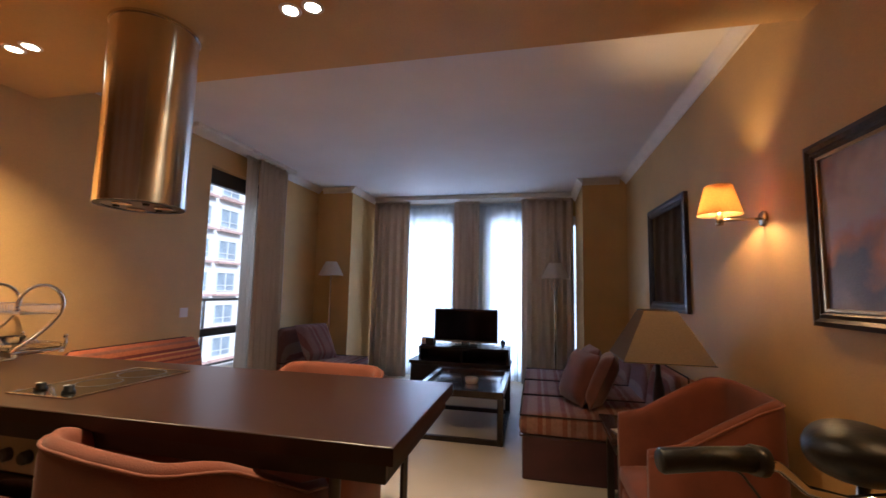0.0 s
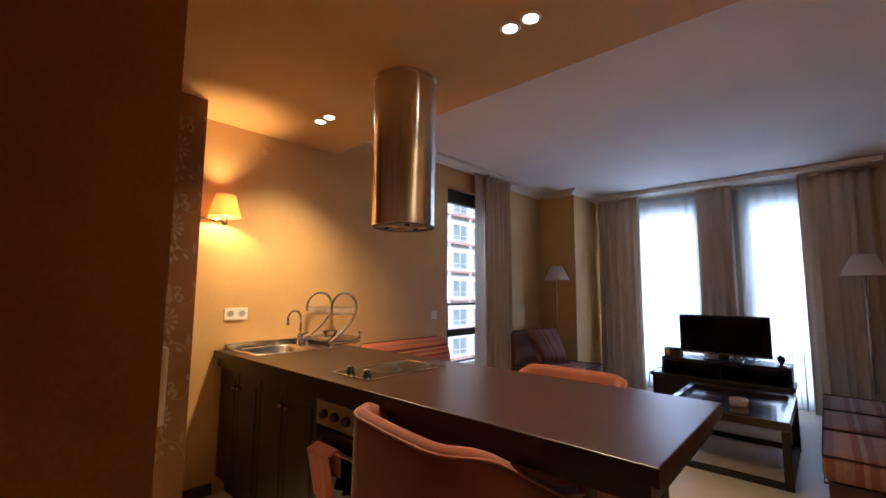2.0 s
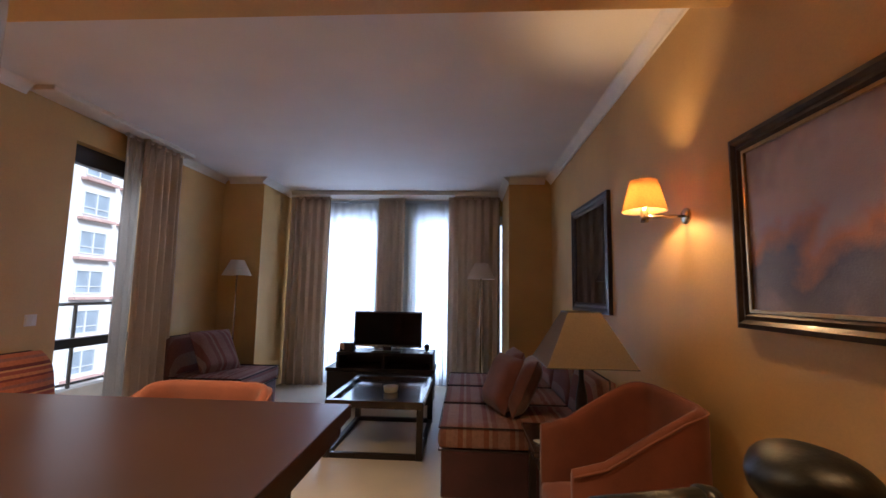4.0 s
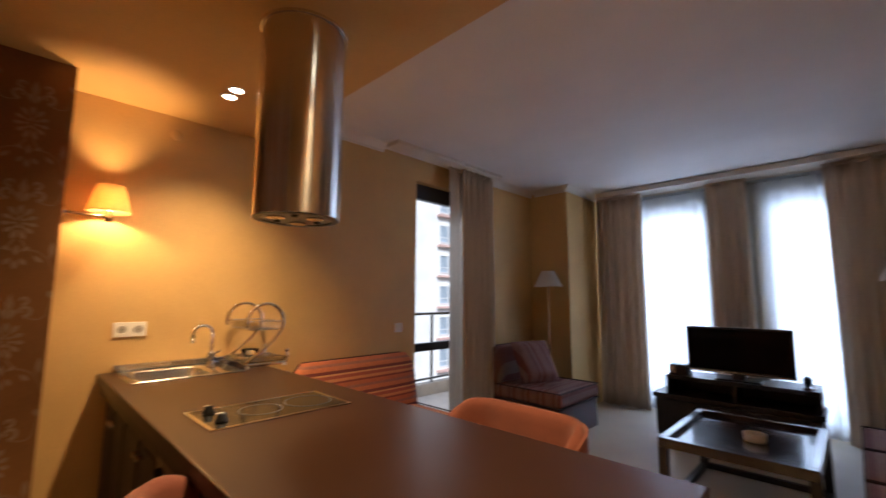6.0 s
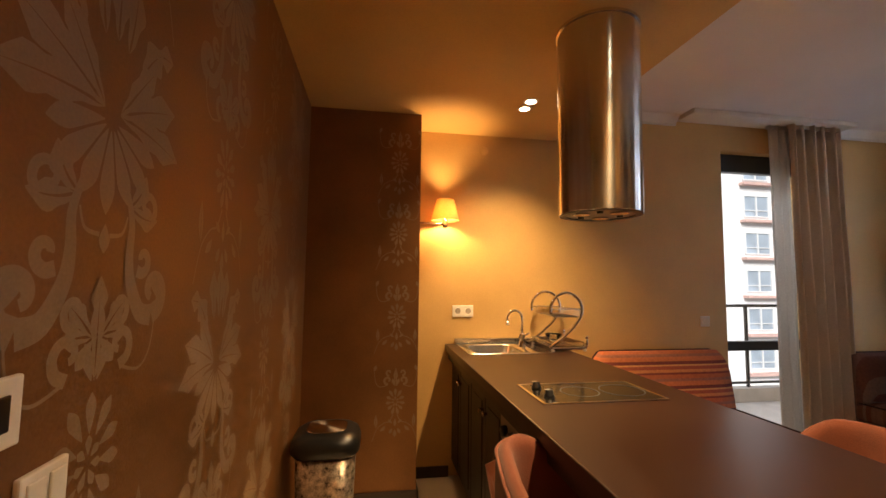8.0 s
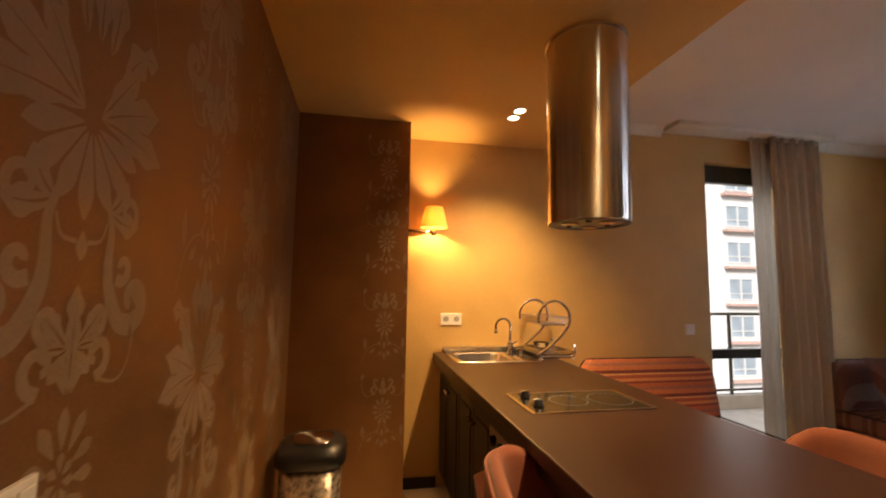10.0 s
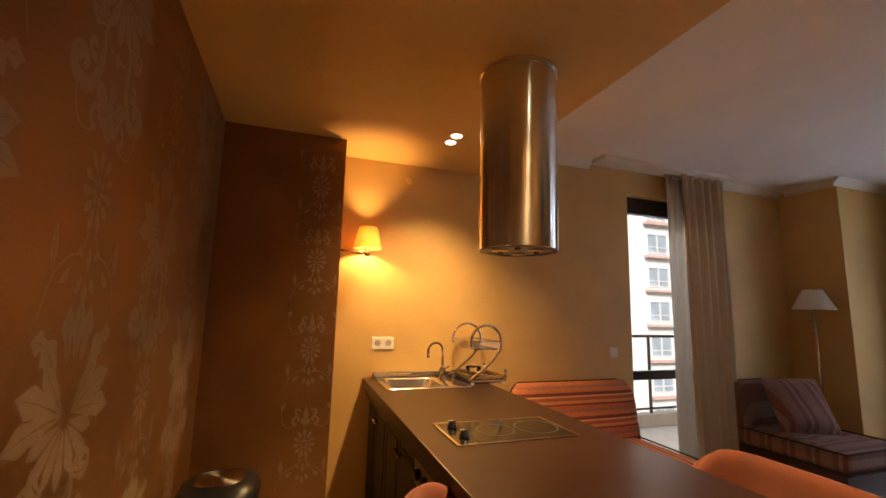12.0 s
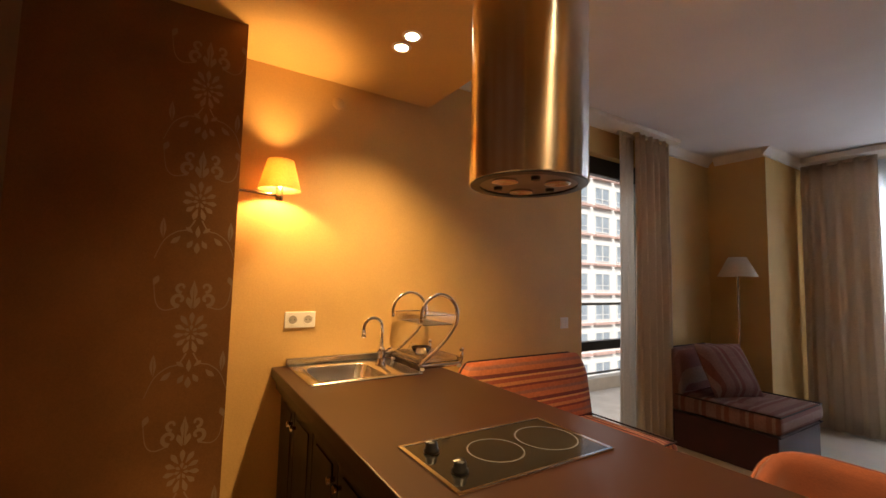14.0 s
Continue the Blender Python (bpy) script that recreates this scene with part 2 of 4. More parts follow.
def moved(bm, m):
    bmesh.ops.transform(bm, matrix=m, verts=bm.verts[:])
    return bm


def lathe(profile, steps=32, m=None):
    """Turn (radius, height) pairs about z."""
    bm = bmesh.new()
    rings = []
    for r, z in profile:
        if r < 1e-5:
            rings.append([bm.verts.new((0, 0, z))])
        else:
            rings.append([bm.verts.new((r * math.cos(2 * math.pi * i / steps), r * math.sin(2 * math.pi * i / steps), z)) for i in range(steps)])
    for a, b in zip(rings, rings[1:]):
        for i in range(steps):
            j = (i + 1) % steps
            if len(a) == 1 and len(b) > 1:
                bm.faces.new((a[0], b[i], b[j]))
            elif len(b) == 1 and len(a) > 1:
                bm.faces.new((a[i], a[j], b[0]))
            elif len(a) > 1:
                bm.faces.new((a[i], a[j], b[j], b[i]))
    return moved(bm, m) if m else bm


def tube(points, r, sides=10, radii=None):
    """A round bar along points."""
    bm = bmesh.new()
    pts = [Vector(p) for p in points]
    rings, ref = [], None
    for i, p in enumerate(pts):
        d = (pts[min(i + 1, len(pts) - 1)] - pts[max(i - 1, 0)]).normalized()
        if ref is None:
            ref = d.orthogonal().normalized()
        ref = (ref - d * ref.dot(d)).normalized()
        s = d.cross(ref)
        rr = radii[i] if radii else r
        rings.append([bm.verts.new(p + rr * (math.cos(2 * math.pi * k / sides) * ref + math.sin(2 * math.pi * k / sides) * s)) for k in range(sides)])
    for a, b in zip(rings, rings[1:]):
        for k in range(sides):
            bm.faces.new((a[k], a[(k + 1) % sides], b[(k + 1) % sides], b[k]))
    bm.faces.new(rings[0][::-1])
    bm.faces.new(rings[-1])
    return bm


def arc(cx, cy, r, a0, a1, n):
    return [(cx + r * math.cos(radians(a0 + (a1 - a0) * i / n)), cy + r * math.sin(radians(a0 + (a1 - a0) * i / n))) for i in range(n + 1)]


def cushion(w, d, h, seed, soft=0.35, cuts=12, tufts=()):
    """A stuffed cushion on z = 0, rounded and slightly uneven, with optional buttons pulled in."""
    bm = bmesh.new()
    bmesh.ops.create_cube(bm, size=1)
    bmesh.ops.subdivide_edges(bm, edges=bm.edges[:], cuts=cuts, use_grid_fill=True)
    for v in bm.verts:
        x, y, z = v.co * 2
        k = (1 - abs(x) ** 6) * (1 - abs(y) ** 6)
        e = max(abs(x), abs(y)) ** 8
        hz = z * (1 - soft * (1 - k) - 0.15 * e)
        nx = x * (1 - 0.03 * abs(z) ** 3)
        ny = y * (1 - 0.03 * abs(z) ** 3)
        bulge = 0.03 * noise.noise(Vector((x * 1.7 + seed, y * 1.7, z)))
        dip = sum(math.exp(-((x - tx) ** 2 + (y - ty) ** 2) / 0.02) for tx, ty in tufts) * (z > 0.5) * 0.35
        v.co = (nx * w / 2, ny * d / 2, h / 2 + (hz + bulge - dip) * h / 2)
    return bm


# ---- the room ----
XL, XR, YB, ZL, ZU = -2.69, 1.39, 6.45, 2.425, 2.69
YSTEP, YW = 2.07, 0.30
structure("floor", box(-3.0, 1.7, -1.5, 6.8, -0.12, 0.0), FLOOR, "speckled beige floor running through the whole room", "floor")
structure("ceiling", box(-3.0, 1.7, YSTEP, 6.8, ZU, ZU + 0.15), WHITE, "white painted upper ceiling over the living area", "ceiling")
structure("ceiling_lowered", box(-3.0, 1.7, -1.5, YSTEP, ZL, ZU + 0.15), OCHRE, "lowered ochre ceiling above the kitchen", "ceiling")
# left wall, with the balcony door opening between y 3.52 and 4.42
DY0, DY1, DZ1 = 3.50, 4.42, 2.44
bm = box(-2.94, XL, 0.0, DY0, 0, ZU)
box(-2.94, XL, DY1, 6.8, 0, ZU, into=bm)
box(-2.94, XL, DY0, DY1, DZ1, ZU, into=bm)
structure("wall_west", bm, OCHRE, "smooth ochre painted wall with a balcony door", "wall")
structure("wall_east", box(XR, XR + 0.2, -1.5, 6.8, 0, ZU), OCHRE, "smooth ochre painted wall with framed pictures", "wall")
# far wall with window openings
bm = bmesh.new()
WINS = ((-1.62, -0.93), (-0.33, 0.17), (0.80, 1.02))
WZ0, WZ1 = 0.10, 2.41
edge = XL
for a, b in WINS:
    box(edge, a, YB, YB + 0.25, 0, ZU, into=bm)
    box(a, b, YB, YB + 0.25, WZ1, ZU, into=bm)
    box(a, b, YB, YB + 0.25, 0, WZ0, into=bm)
    edge = b
box(edge, XR, YB, YB + 0.25, 0, ZU, into=bm)
structure("wall_north", bm, OCHRE, "ochre window wall behind the drapes", "wall")
structure("pilaster_west", box(XL, -2.17, 5.5, YB, 0, ZU), OCHRE, "ochre pilaster beside the drapes", "pilaster")
structure("pilaster_east", box(0.883, XR, 5.5, YB, 0, ZU), OCHRE, "ochre pilaster beside the drapes", "pilaster")
JX = -0.225
paper_wall = structure("wall_south", box(-2.94, JX, 0.10, YW, 0, ZL), WALLPAPER, "bronze wallpapered wall with pearl flower pattern", "wall")
pier = structure("pier", box(XL, -2.385, YW, 0.996, 0, ZL), WALLPAPER, "wallpapered projecting pier beside the kitchen", "pier")
structure("wall_hall_west", box(JX - 0.15, JX, -1.5, 0.10, 0, ZL), OCHRE, "plain ochre hall wall", "wall")
structure("wall_hall_south", box(JX, XR, -1.5, -1.35, 0, ZL), OCHRE, "plain ochre end wall of the hall", "wall")


def run(name, pts, prof, material, label):
    """A moulding with profile (inward, z) along a wall line; pts are straight runs (a, b, inward)."""
    bm = bmesh.new()
    for (ax, ay), (bx, by), (nx, ny) in pts:
        ra = [bm.verts.new((ax + nx * u, ay + ny * u, z)) for u, z in prof]
        rb = [bm.verts.new((bx + nx * u, by + ny * u, z)) for u, z in prof]
        for i in range(len(prof)):
            j = (i + 1) % len(prof)
            bm.faces.new((ra[i], ra[j], rb[j], rb[i]))
        bm.faces.new(ra)
        bm.faces.new(rb[::-1])
    structure(name, bm, material, label, "moulding")


COVE = ((0.0, ZU - 0.075), (0.012, ZU - 0.075), (0.016, ZU - 0.06), (0.03, ZU - 0.045), (0.05, ZU - 0.025), (0.06, ZU - 0.012), (0.075, ZU - 0.002), (0.0, ZU - 0.002))
run("crown_moulding", [((XR, YSTEP), (XR, 5.5), (-1, 0)), ((0.883, 5.5), (XR - 0.076, 5.5), (0, -1)), ((0.883, YB), (0.883, 5.5 - 0.075), (-1, 0)),
    ((-2.095, YB), (0.806, YB), (0, -1)), ((-2.17, 5.425), (-2.17, YB), (1, 0)), ((XL + 0.076, 5.5), (-2.17, 5.5), (0, -1)),
    ((XL, 4.63), (XL, 5.5), (1, 0)), ((XL, YSTEP), (XL, 3.09), (1, 0))], COVE, TRIMW, "white plaster crown moulding round the upper ceiling")
SKIRT = ((0, 0), (0.016, 0), (0.016, 0.06), (0.012, 0.07), (0, 0.07))
run("baseboard", [((XL, 0.996), (XL, 1.25), (1, 0)), ((-2.385, YW), (-2.385, 0.996), (1, 0)), ((XL + 0.017, 0.996), (-2.386, 0.996), (0, 1)),
    ((-2.368, YW), (JX, YW), (0, 1)), ((XL, 2.0), (XL, DY0), (1, 0)), ((XL, DY1), (XL, 5.5), (1, 0)), ((XR, -1.3), (XR, 5.5), (-1, 0))],
    SKIRT, BASEB, "dark narrow baseboard at the foot of the walls")
structure("pelmet", box(XL, -2.49, 3.1, 4.62, 2.652, ZU, 0.006), TRIMW, "white boxed curtain pelmet under the ceiling", "pelmet")
structure("pelmet", box(-2.09, 0.80, 6.12, 6.372, 2.625, 2.685, 0.006), TRIMW, "cream curtain track cover above the drapes", "pelmet")


# ---- windows ----
def window(name, x0, x1, label):
    w = thing(name, label, "window", ((x0 + x1) / 2, YB + 0.1, WZ0), kind="structure")
    h, hw = WZ1 - WZ0, (x1 - x0) / 2
    bm = box(-hw, -hw + 0.055, -0.03, 0.03, 0, h, 0.006)
    for a, b, c, d in ((hw - 0.055, hw, 0, h), (-hw + 0.055, hw - 0.055, 0, 0.06), (-hw + 0.055, hw - 0.055, h - 0.13, h)):
        box(a, b, -0.03, 0.03, c, d, 0.006, into=bm)
    part("window_frame", bm, WFRAME, w)
    pane = part("pane", box(-hw + 0.05, hw - 0.05, -0.006, 0.006, 0.05, h - 0.12), GLASS, w, "clear window glass")
    pane.visible_shadow = False
    part("window_sill", box(-hw, hw, -0.1, -0.03, -0.02, 0.0, 0.004), TRIMW, w)


window("window_1", *WINS[0], "tall white-framed window behind a sheer curtain")
window("window_2", *WINS[1], "tall white-framed window behind a sheer curtain")
# added opening that stands in for a lit reveal next to the pilaster
window("reveal_strip", *WINS[2], "narrow window strip beside the drape")
# balcony door
bd = thing("balcony_door", "tall glazed balcony door with dark frame", "door", (-2.80, (DY0 + DY1) / 2, 0), kind="structure")
hw = (DY1 - DY0) / 2
bm = box(-0.035, 0.035, -hw, -hw + 0.022, 0, DZ1, 0.004)
box(-0.035, 0.035, hw - 0.06, hw, 0, DZ1, 0.005, into=bm)
box(-0.035, 0.035, -hw + 0.022, hw - 0.06, 2.29, DZ1, 0.005, into=bm)
box(-0.035, 0.035, -hw + 0.022, hw - 0.06, 0.0, 0.05, 0.005, into=bm)
part("door_frame", bm, GREYF, bd, "anthracite frame")
part("rail", box(-0.03, 0.03, -hw + 0.022, hw - 0.06, 0.80, 0.875, 0.004), GREYF, bd, "anthracite cross rail")
for z0, z1 in ((0.05, 0.80), (0.875, 2.29)):
    pane = part("pane", box(-0.005, 0.005, -hw + 0.02, hw - 0.055, z0 - 0.005, z1 + 0.005), GLASS, bd, "clear door glass")
    pane.visible_shadow = False
part("reveal", box(0.04, 0.108, hw - 0.03, hw - 0.002, 0.0, DZ1 - 0.002), TRIMW, bd, "white plastered reveal")


# ---- outside ----
structure("balcony_slab", box(-4.25, -2.94, 1.0, 8.0, -0.25, -0.03, 0.01), CONCRETE, "pale concrete balcony floor", "balcony")
rl = thing("balcony_railing", "thin dark metal balcony railing", "railing", (-4.15, 4.5, -0.03))
part("top_rail", box(-0.02, 0.02, -3.4, 3.4, 1.10, 1.135, 0.006), GREYF, rl)
part("lower_rail", box(-0.015, 0.015, -3.4, 3.4, 0.20, 0.225, 0.004), GREYF, rl)
for i in range(6):
    part("post", box(-0.015, 0.015, -3.4 + i * 1.34, -3.37 + i * 1.34, 0, 1.10, 0.004), GREYF, rl)
part("kerb", box(-0.06, 0.06, -3.4, 3.4, 0.0, 0.16, 0.008), CONCRETE, rl, "pale balcony upstand")
structure("ground", box(-400, 400, -400, 400, -9.4, -9.0), GROUND, "grey paved ground far below", "ground")


def apartment_building():
    """A white block across the street with red-brown ledges under rows of windows."""
    b = thing("apartment_building", "white apartment building with red-brown ledges and many windows", "building", (-27.8, 34, -9))
    part("wall", box(-8, 0, -16, 26, 0, 24), PLASTER, b)
    part("roof", box(-8.3, 0.4, -16.3, 26.3, 24, 24.5, 0.05), REDBAND, b, "red-brown roof edge")
    frame_bm = bmesh.new()
    for a, c, d, e in ((-1.15, -1.05, 0, 1.75), (1.05, 1.15, 0, 1.75), (-0.06, 0.06, 0.1, 1.65), (-1.05, 1.05, 0, 0.1), (-1.05, 1.05, 1.65, 1.75), (-1.05, 1.05, 0.5, 0.57)):
        box(0.0, 0.1, a, c, d, e, into=frame_bm)
    frame_me = mesh_of("window_frame", frame_bm, WFRAME)
    pane_me = mesh_of("pane", box(0.005, 0.03, -1.05, 1.05, 0.1, 1.65), FARGLASS)
    ledge_me = mesh_of("ledge", box(0.0, 0.5, -1.45, 1.45, -0.42, -0.22), REDBAND)
    for k in range(8):
        for j in range(2, 9):
            holder = new("window", frame_me)
            holder.parent = b
            holder.location = (0.002, -10.6 + j * 3.4, 0.97 + 2.92 * k)
            for nm, me in (("pane", pane_me), ("ledge", ledge_me)):
                o = new(nm, me)
                o.parent = holder


apartment_building()


# ---- drapes ----
def curtain(name, along, a, b, off, z0, z1, folds, depth, material, label, seed, parts=()):
    """A hanging curtain along x or y with uneven folds that open towards the hem."""
    rnd = random.Random(seed)
    ph = [rnd.uniform(-0.6, 0.6) for _ in range(folds + 2)]
    nu, nv = folds * 10, 14
    bm = bmesh.new()
    grid = []
    for i in range(nu + 1):
        u = i / nu
        row = []
        for j in range(nv + 1):
            v = j / nv
            w = u * folds
            k = int(w)
            p = ph[k] * (1 - (w - k)) + ph[k + 1] * (w - k)
            amp = depth * (0.55 + 0.45 * (1 - v)) * (0.75 + 0.25 * math.sin(5 * p))
            d = off + amp * math.sin(2 * math.pi * w + p) + 0.012 * noise.noise(Vector((u * 6, v * 3, seed)))
            s = a + (b - a) * (u + 0.010 * math.sin(4 * math.pi * w + 3 * p) * (1 - v))
            z = z0 + (z1 - z0) * v
            row.append(bm.verts.new((s, d, z) if along == "x" else (d, s, z)))
        grid.append(row)
    HEM = [row[0].co.copy() + Vector((0, 0, 0.004)) for row in grid]
    for i in range(nu):
        for j in range(nv):
            bm.faces.new((grid[i][j], grid[i + 1][j], grid[i + 1][j + 1], grid[i][j + 1]))
    ob = thing(name, label, "curtain", (((a + b) / 2, off, z0) if along == "x" else (off, (a + b) / 2, z0)), group="curtains of the room")
    shift = Matrix.Translation(-ob.matrix_world.translation)
    panel = part("panel", moved(bm, shift), material, ob, "", True)
    mod = panel.modifiers.new("thickness", "SOLIDIFY")
    mod.thickness = 0.002
    tape = box(a, b, off - 0.012, off + 0.012, z1 - 0.03, z1, 0.003) if along == "x" else box(off - 0.012, off + 0.012, a, b, z1 - 0.03, z1, 0.003)
    part("heading_tape", moved(tape, shift), material, ob)
    hem = []
    for row in range(0, nu + 1, 2):
        hem.append(tuple(HEM[row]))
    part("hem", moved(tube(hem, 0.004, 6), shift), material, ob, "", True)
    return ob


curtain("drape", "x", -2.13, -1.56, 6.24, 0.008, 2.62, 5, 0.045, TAUPE, "heavy taupe drape hanging beside the window", 1)
curtain("drape", "x", 0.12, 0.835, 6.24, 0.008, 2.62, 6, 0.05, TAUPE, "heavy taupe drape hanging beside the window", 2)
curtain("drape", "x", -0.88, -0.50, 6.30, 0.008, 2.62, 4, 0.03, TAUPE, "taupe drape between the two windows", 3)
curtain("sheer_curtain", "x", -1.66, 0.22, 6.39, 0.012, 2.60, 16, 0.02, SHEER, "thin white sheer curtain over the windows", 4)
curtain("drape", "y", 4.02, 4.52, -2.565, 0.008, 2.648, 5, 0.06, TAUPE, "heavy taupe drape beside the balcony door", 5)
curtain("sheer_curtain", "y", 3.87, 4.08, -2.61, 0.012, 2.648, 3, 0.03, DOOR_SHEER, "thin white sheer curtain at the balcony door", 6)
# ---- end of setting ----


# ---- kitchen ----
def slab():
    """The worktop with the sink's cut-out, its upper edges slightly eased."""
    xs, ys = (-1.335, -1.25, -0.91, 1.335), (-0.365, -0.25, 0.09, 0.405)
    bm = bmesh.new()
    grid = [[[bm.verts.new((x, y, z)) for y in ys] for x in xs] for z in (0.855, 0.90)]
    for i in range(3):
        for j in range(3):
            if (i, j) != (1, 1):
                for g in grid:
                    bm.faces.new((g[i][j], g[i + 1][j], g[i + 1][j + 1], g[i][j + 1]))
    lo, hi = grid
    ring = [(i, 0) for i in range(3)] + [(3, j) for j in range(3)] + [(3 - i, 3) for i in range(3)] + [(0, 3 - j) for j in range(3)]
    hole = [(1, 1), (2, 1), (2, 2), (1, 2)]
    for loop in (ring, hole):
        for (a, c), (d, f) in zip(loop, loop[1:] + loop[:1]):
            bm.faces.new((lo[a][c], lo[d][f], hi[d][f], hi[a][c]))
    rim = [e for e in bm.edges if all(v.co.z > 0.89 and (v.co.x in (xs[0], xs[3]) or abs(v.co.x - xs[3]) < 1e-5 or abs(v.co.y - ys[0]) < 1e-5 or abs(v.co.y - ys[3]) < 1e-5) for v in e.verts) and len(e.link_faces) == 2 and abs(e.link_faces[0].normal.z) + abs(e.link_faces[1].normal.z) < 3]
    bm.normal_update()
    rim = [e for e in rim if abs(e.link_faces[0].normal.dot(e.link_faces[1].normal)) < 0.5]
    bmesh.ops.bevel(bm, geom=rim, offset=0.004, segments=2, affect="EDGES", profile=0.5)
    return bm


def counter():
    """The long worktop, its base units, oven and leg."""
    top = thing("worktop", "long dark brown worktop serving as kitchen counter and table", "worktop", (-1.355, 1.585, 0.0))
    part("top_slab", slab(), TOP, top)
    part("apron", box(-1.31, 1.31, 0.35, 0.375, 0.80, 0.855, 0.002, into=box(1.285, 1.31, -0.32, 0.35, 0.80, 0.855, 0.002, into=box(-1.31, 1.31, -0.345, -0.32, 0.80, 0.855, 0.002))), DARKWOOD, top, "dark wooden apron under the edge")
    part("leg", lathe([(0, 0), (0.03, 0), (0.03, 0.008), (0.0155, 0.012), (0.0155, 0.80), (0, 0.80)], 20, Matrix.Translation((1.16, -0.32, 0))), GUNMETAL, top, "round metal leg")
    part("leg", lathe([(0, 0), (0.03, 0), (0.03, 0.008), (0.0155, 0.012), (0.0155, 0.80), (0, 0.80)], 20, Matrix.Translation((1.16, 0.30, 0))), GUNMETAL, top, "round metal leg")
    for k, (x0, x1) in enumerate(((-2.688, -2.10), (-2.097, -1.50))):
        c = thing("base_cabinet", "dark wooden base cabinet under the worktop", "cabinet", ((x0 + x1) / 2, 1.272, 0), group="base cabinets")
        h = (x1 - x0) / 2
        part("body", box(-h, h, 0.02, 0.68, 0.10, 0.735, 0.002), DARKWOOD, c)
        part("plinth", box(-h, h, 0.06, 0.62, 0.0, 0.10), BASEB, c)
        n = 2
        for i in range(n):
            a = -h + 0.003 + i * h
            d = part("door", box(a, a + h - 0.005, 0.0, 0.02, 0.11, 0.79, 0.003), DARKWOOD, c)
            part("panel", box(a + 0.05, a + h - 0.055, -0.005, 0.0, 0.16, 0.74, 0.002), DARKWOOD, d)
            part("handle", lathe([(0, 0), (0.008, 0), (0.008, 0.012), (0.014, 0.018), (0.012, 0.026), (0, 0.028)], 14, pose(a + (0.03 if i else h - 0.035), 0.0, 0.70, 90, 0, 0)), BRASS, d, "small metal knob")
    o = thing("oven", "built-in oven with beige control panel and black door", "oven", (-1.25, 1.257, 0))
    part("body", box(-0.246, 0.246, 0.03, 0.60, 0.10, 0.798, 0.002), BLACKP, o)
    cp = part("control_panel", box(-0.245, 0.245, 0.0, 0.03, 0.685, 0.797, 0.003), OVENP, o, "beige enamel control panel")
    for x in (-0.17, -0.085, 0.0, 0.085, 0.17):
        part("knob", lathe([(0, 0), (0.022, 0), (0.021, 0.018), (0.016, 0.024), (0, 0.024)], 18, pose(x, 0, 0.74, 90, 0, 0)), BLACKP, cp, "black knob")
    d = part("oven_door", box(-0.245, 0.245, 0.0, 0.03, 0.16, 0.68, 0.004), BLACKG, o, "black glass oven door")
    part("handle", tube([(-0.2, 0, 0.62), (-0.2, -0.04, 0.62), (0.2, -0.04, 0.62), (0.2, 0, 0.62)], 0.008), CHROME, d, "chrome bar handle")
    part("plinth", box(-0.245, 0.245, 0.05, 0.55, 0.0, 0.10), BASEB, o)
    t = thing("hand_towel", "salmon terry towel hung over the oven handle", "towel", (-1.33, 1.217, 0.62))
    bm = bmesh.new()
    rows = []
    for i in range(15):
        u = i / 14
        x = (u - 0.5) * 0.16
        row = []
        for j, (yy, zz) in enumerate([(-0.015 - 0.004 * j, -0.20 + 0.022 * j) for j in range(10)] + [(-0.014, 0.012), (0.0, 0.016), (0.012, 0.008)] + [(0.013, -0.02 * j) for j in range(1, 6)]):
            sag = 0.012 * math.sin(u * 15) * max(0, -zz) * 5
            row.append(bm.verts.new((x * (1 - 0.6 * max(0, -zz)), yy * 1.0 + sag, zz - 0.015 * math.sin(u * 3.1) * (zz < -0.15))))
        rows.append(row)
    for a, b in zip(rows, rows[1:]):
        for j in range(len(a) - 1):
            bm.faces.new((a[j], a[j + 1], b[j + 1], b[j]))
    tw = part("cloth", bm, TOWELM, t, smooth=True)
    md = tw.modifiers.new("thickness", "SOLIDIFY")
    md.thickness = 0.006


OVENP = mat("beige_enamel", (0.28, 0.21, 0.14), 0.3, vary=0.06, bump=0.0)
counter()


def hob():
    h = thing("hob", "two-ring ceramic hob with steel rim set into the worktop", "hob", (-1.352, 1.583, 0.90))
    bm = box(-0.145, -0.135, -0.255, 0.255, 0.0, 0.006, 0.002)
    box(0.135, 0.145, -0.255, 0.255, 0.0, 0.006, 0.002, into=bm)
    box(-0.135, 0.135, -0.255, -0.243, 0.0, 0.006, 0.002, into=bm)
    box(-0.135, 0.135, 0.243, 0.255, 0.0, 0.006, 0.002, into=bm)
    part("rim", bm, CHROME, h, "polished steel rim")
    part("glass_plate", box(-0.135, 0.135, -0.243, 0.243, 0.0, 0.0045), BLACKG, h)
    for y, r in ((-0.04, 0.075), (0.145, 0.088)):
        part("ring", lathe([(r - 0.002, 0.0046), (r - 0.002, 0.0054), (r + 0.002, 0.0054), (r + 0.002, 0.0046)], 48, Matrix.Translation((0, y, 0))), RINGM, h, "printed grey heating ring")
    for x in (-0.07, 0.06):
        k = part("knob", lathe([(0, 0.0045), (0.020, 0.0045), (0.020, 0.012), (0.016, 0.016), (0.015, 0.028), (0.012, 0.032), (0, 0.032)], 20, Matrix.Translation((x, -0.195, 0))), BLACKP, h, "black knob", True)
        part("pointer", box(x - 0.002, x + 0.002, -0.214, -0.195, 0.032, 0.0335), WPLAST, k)


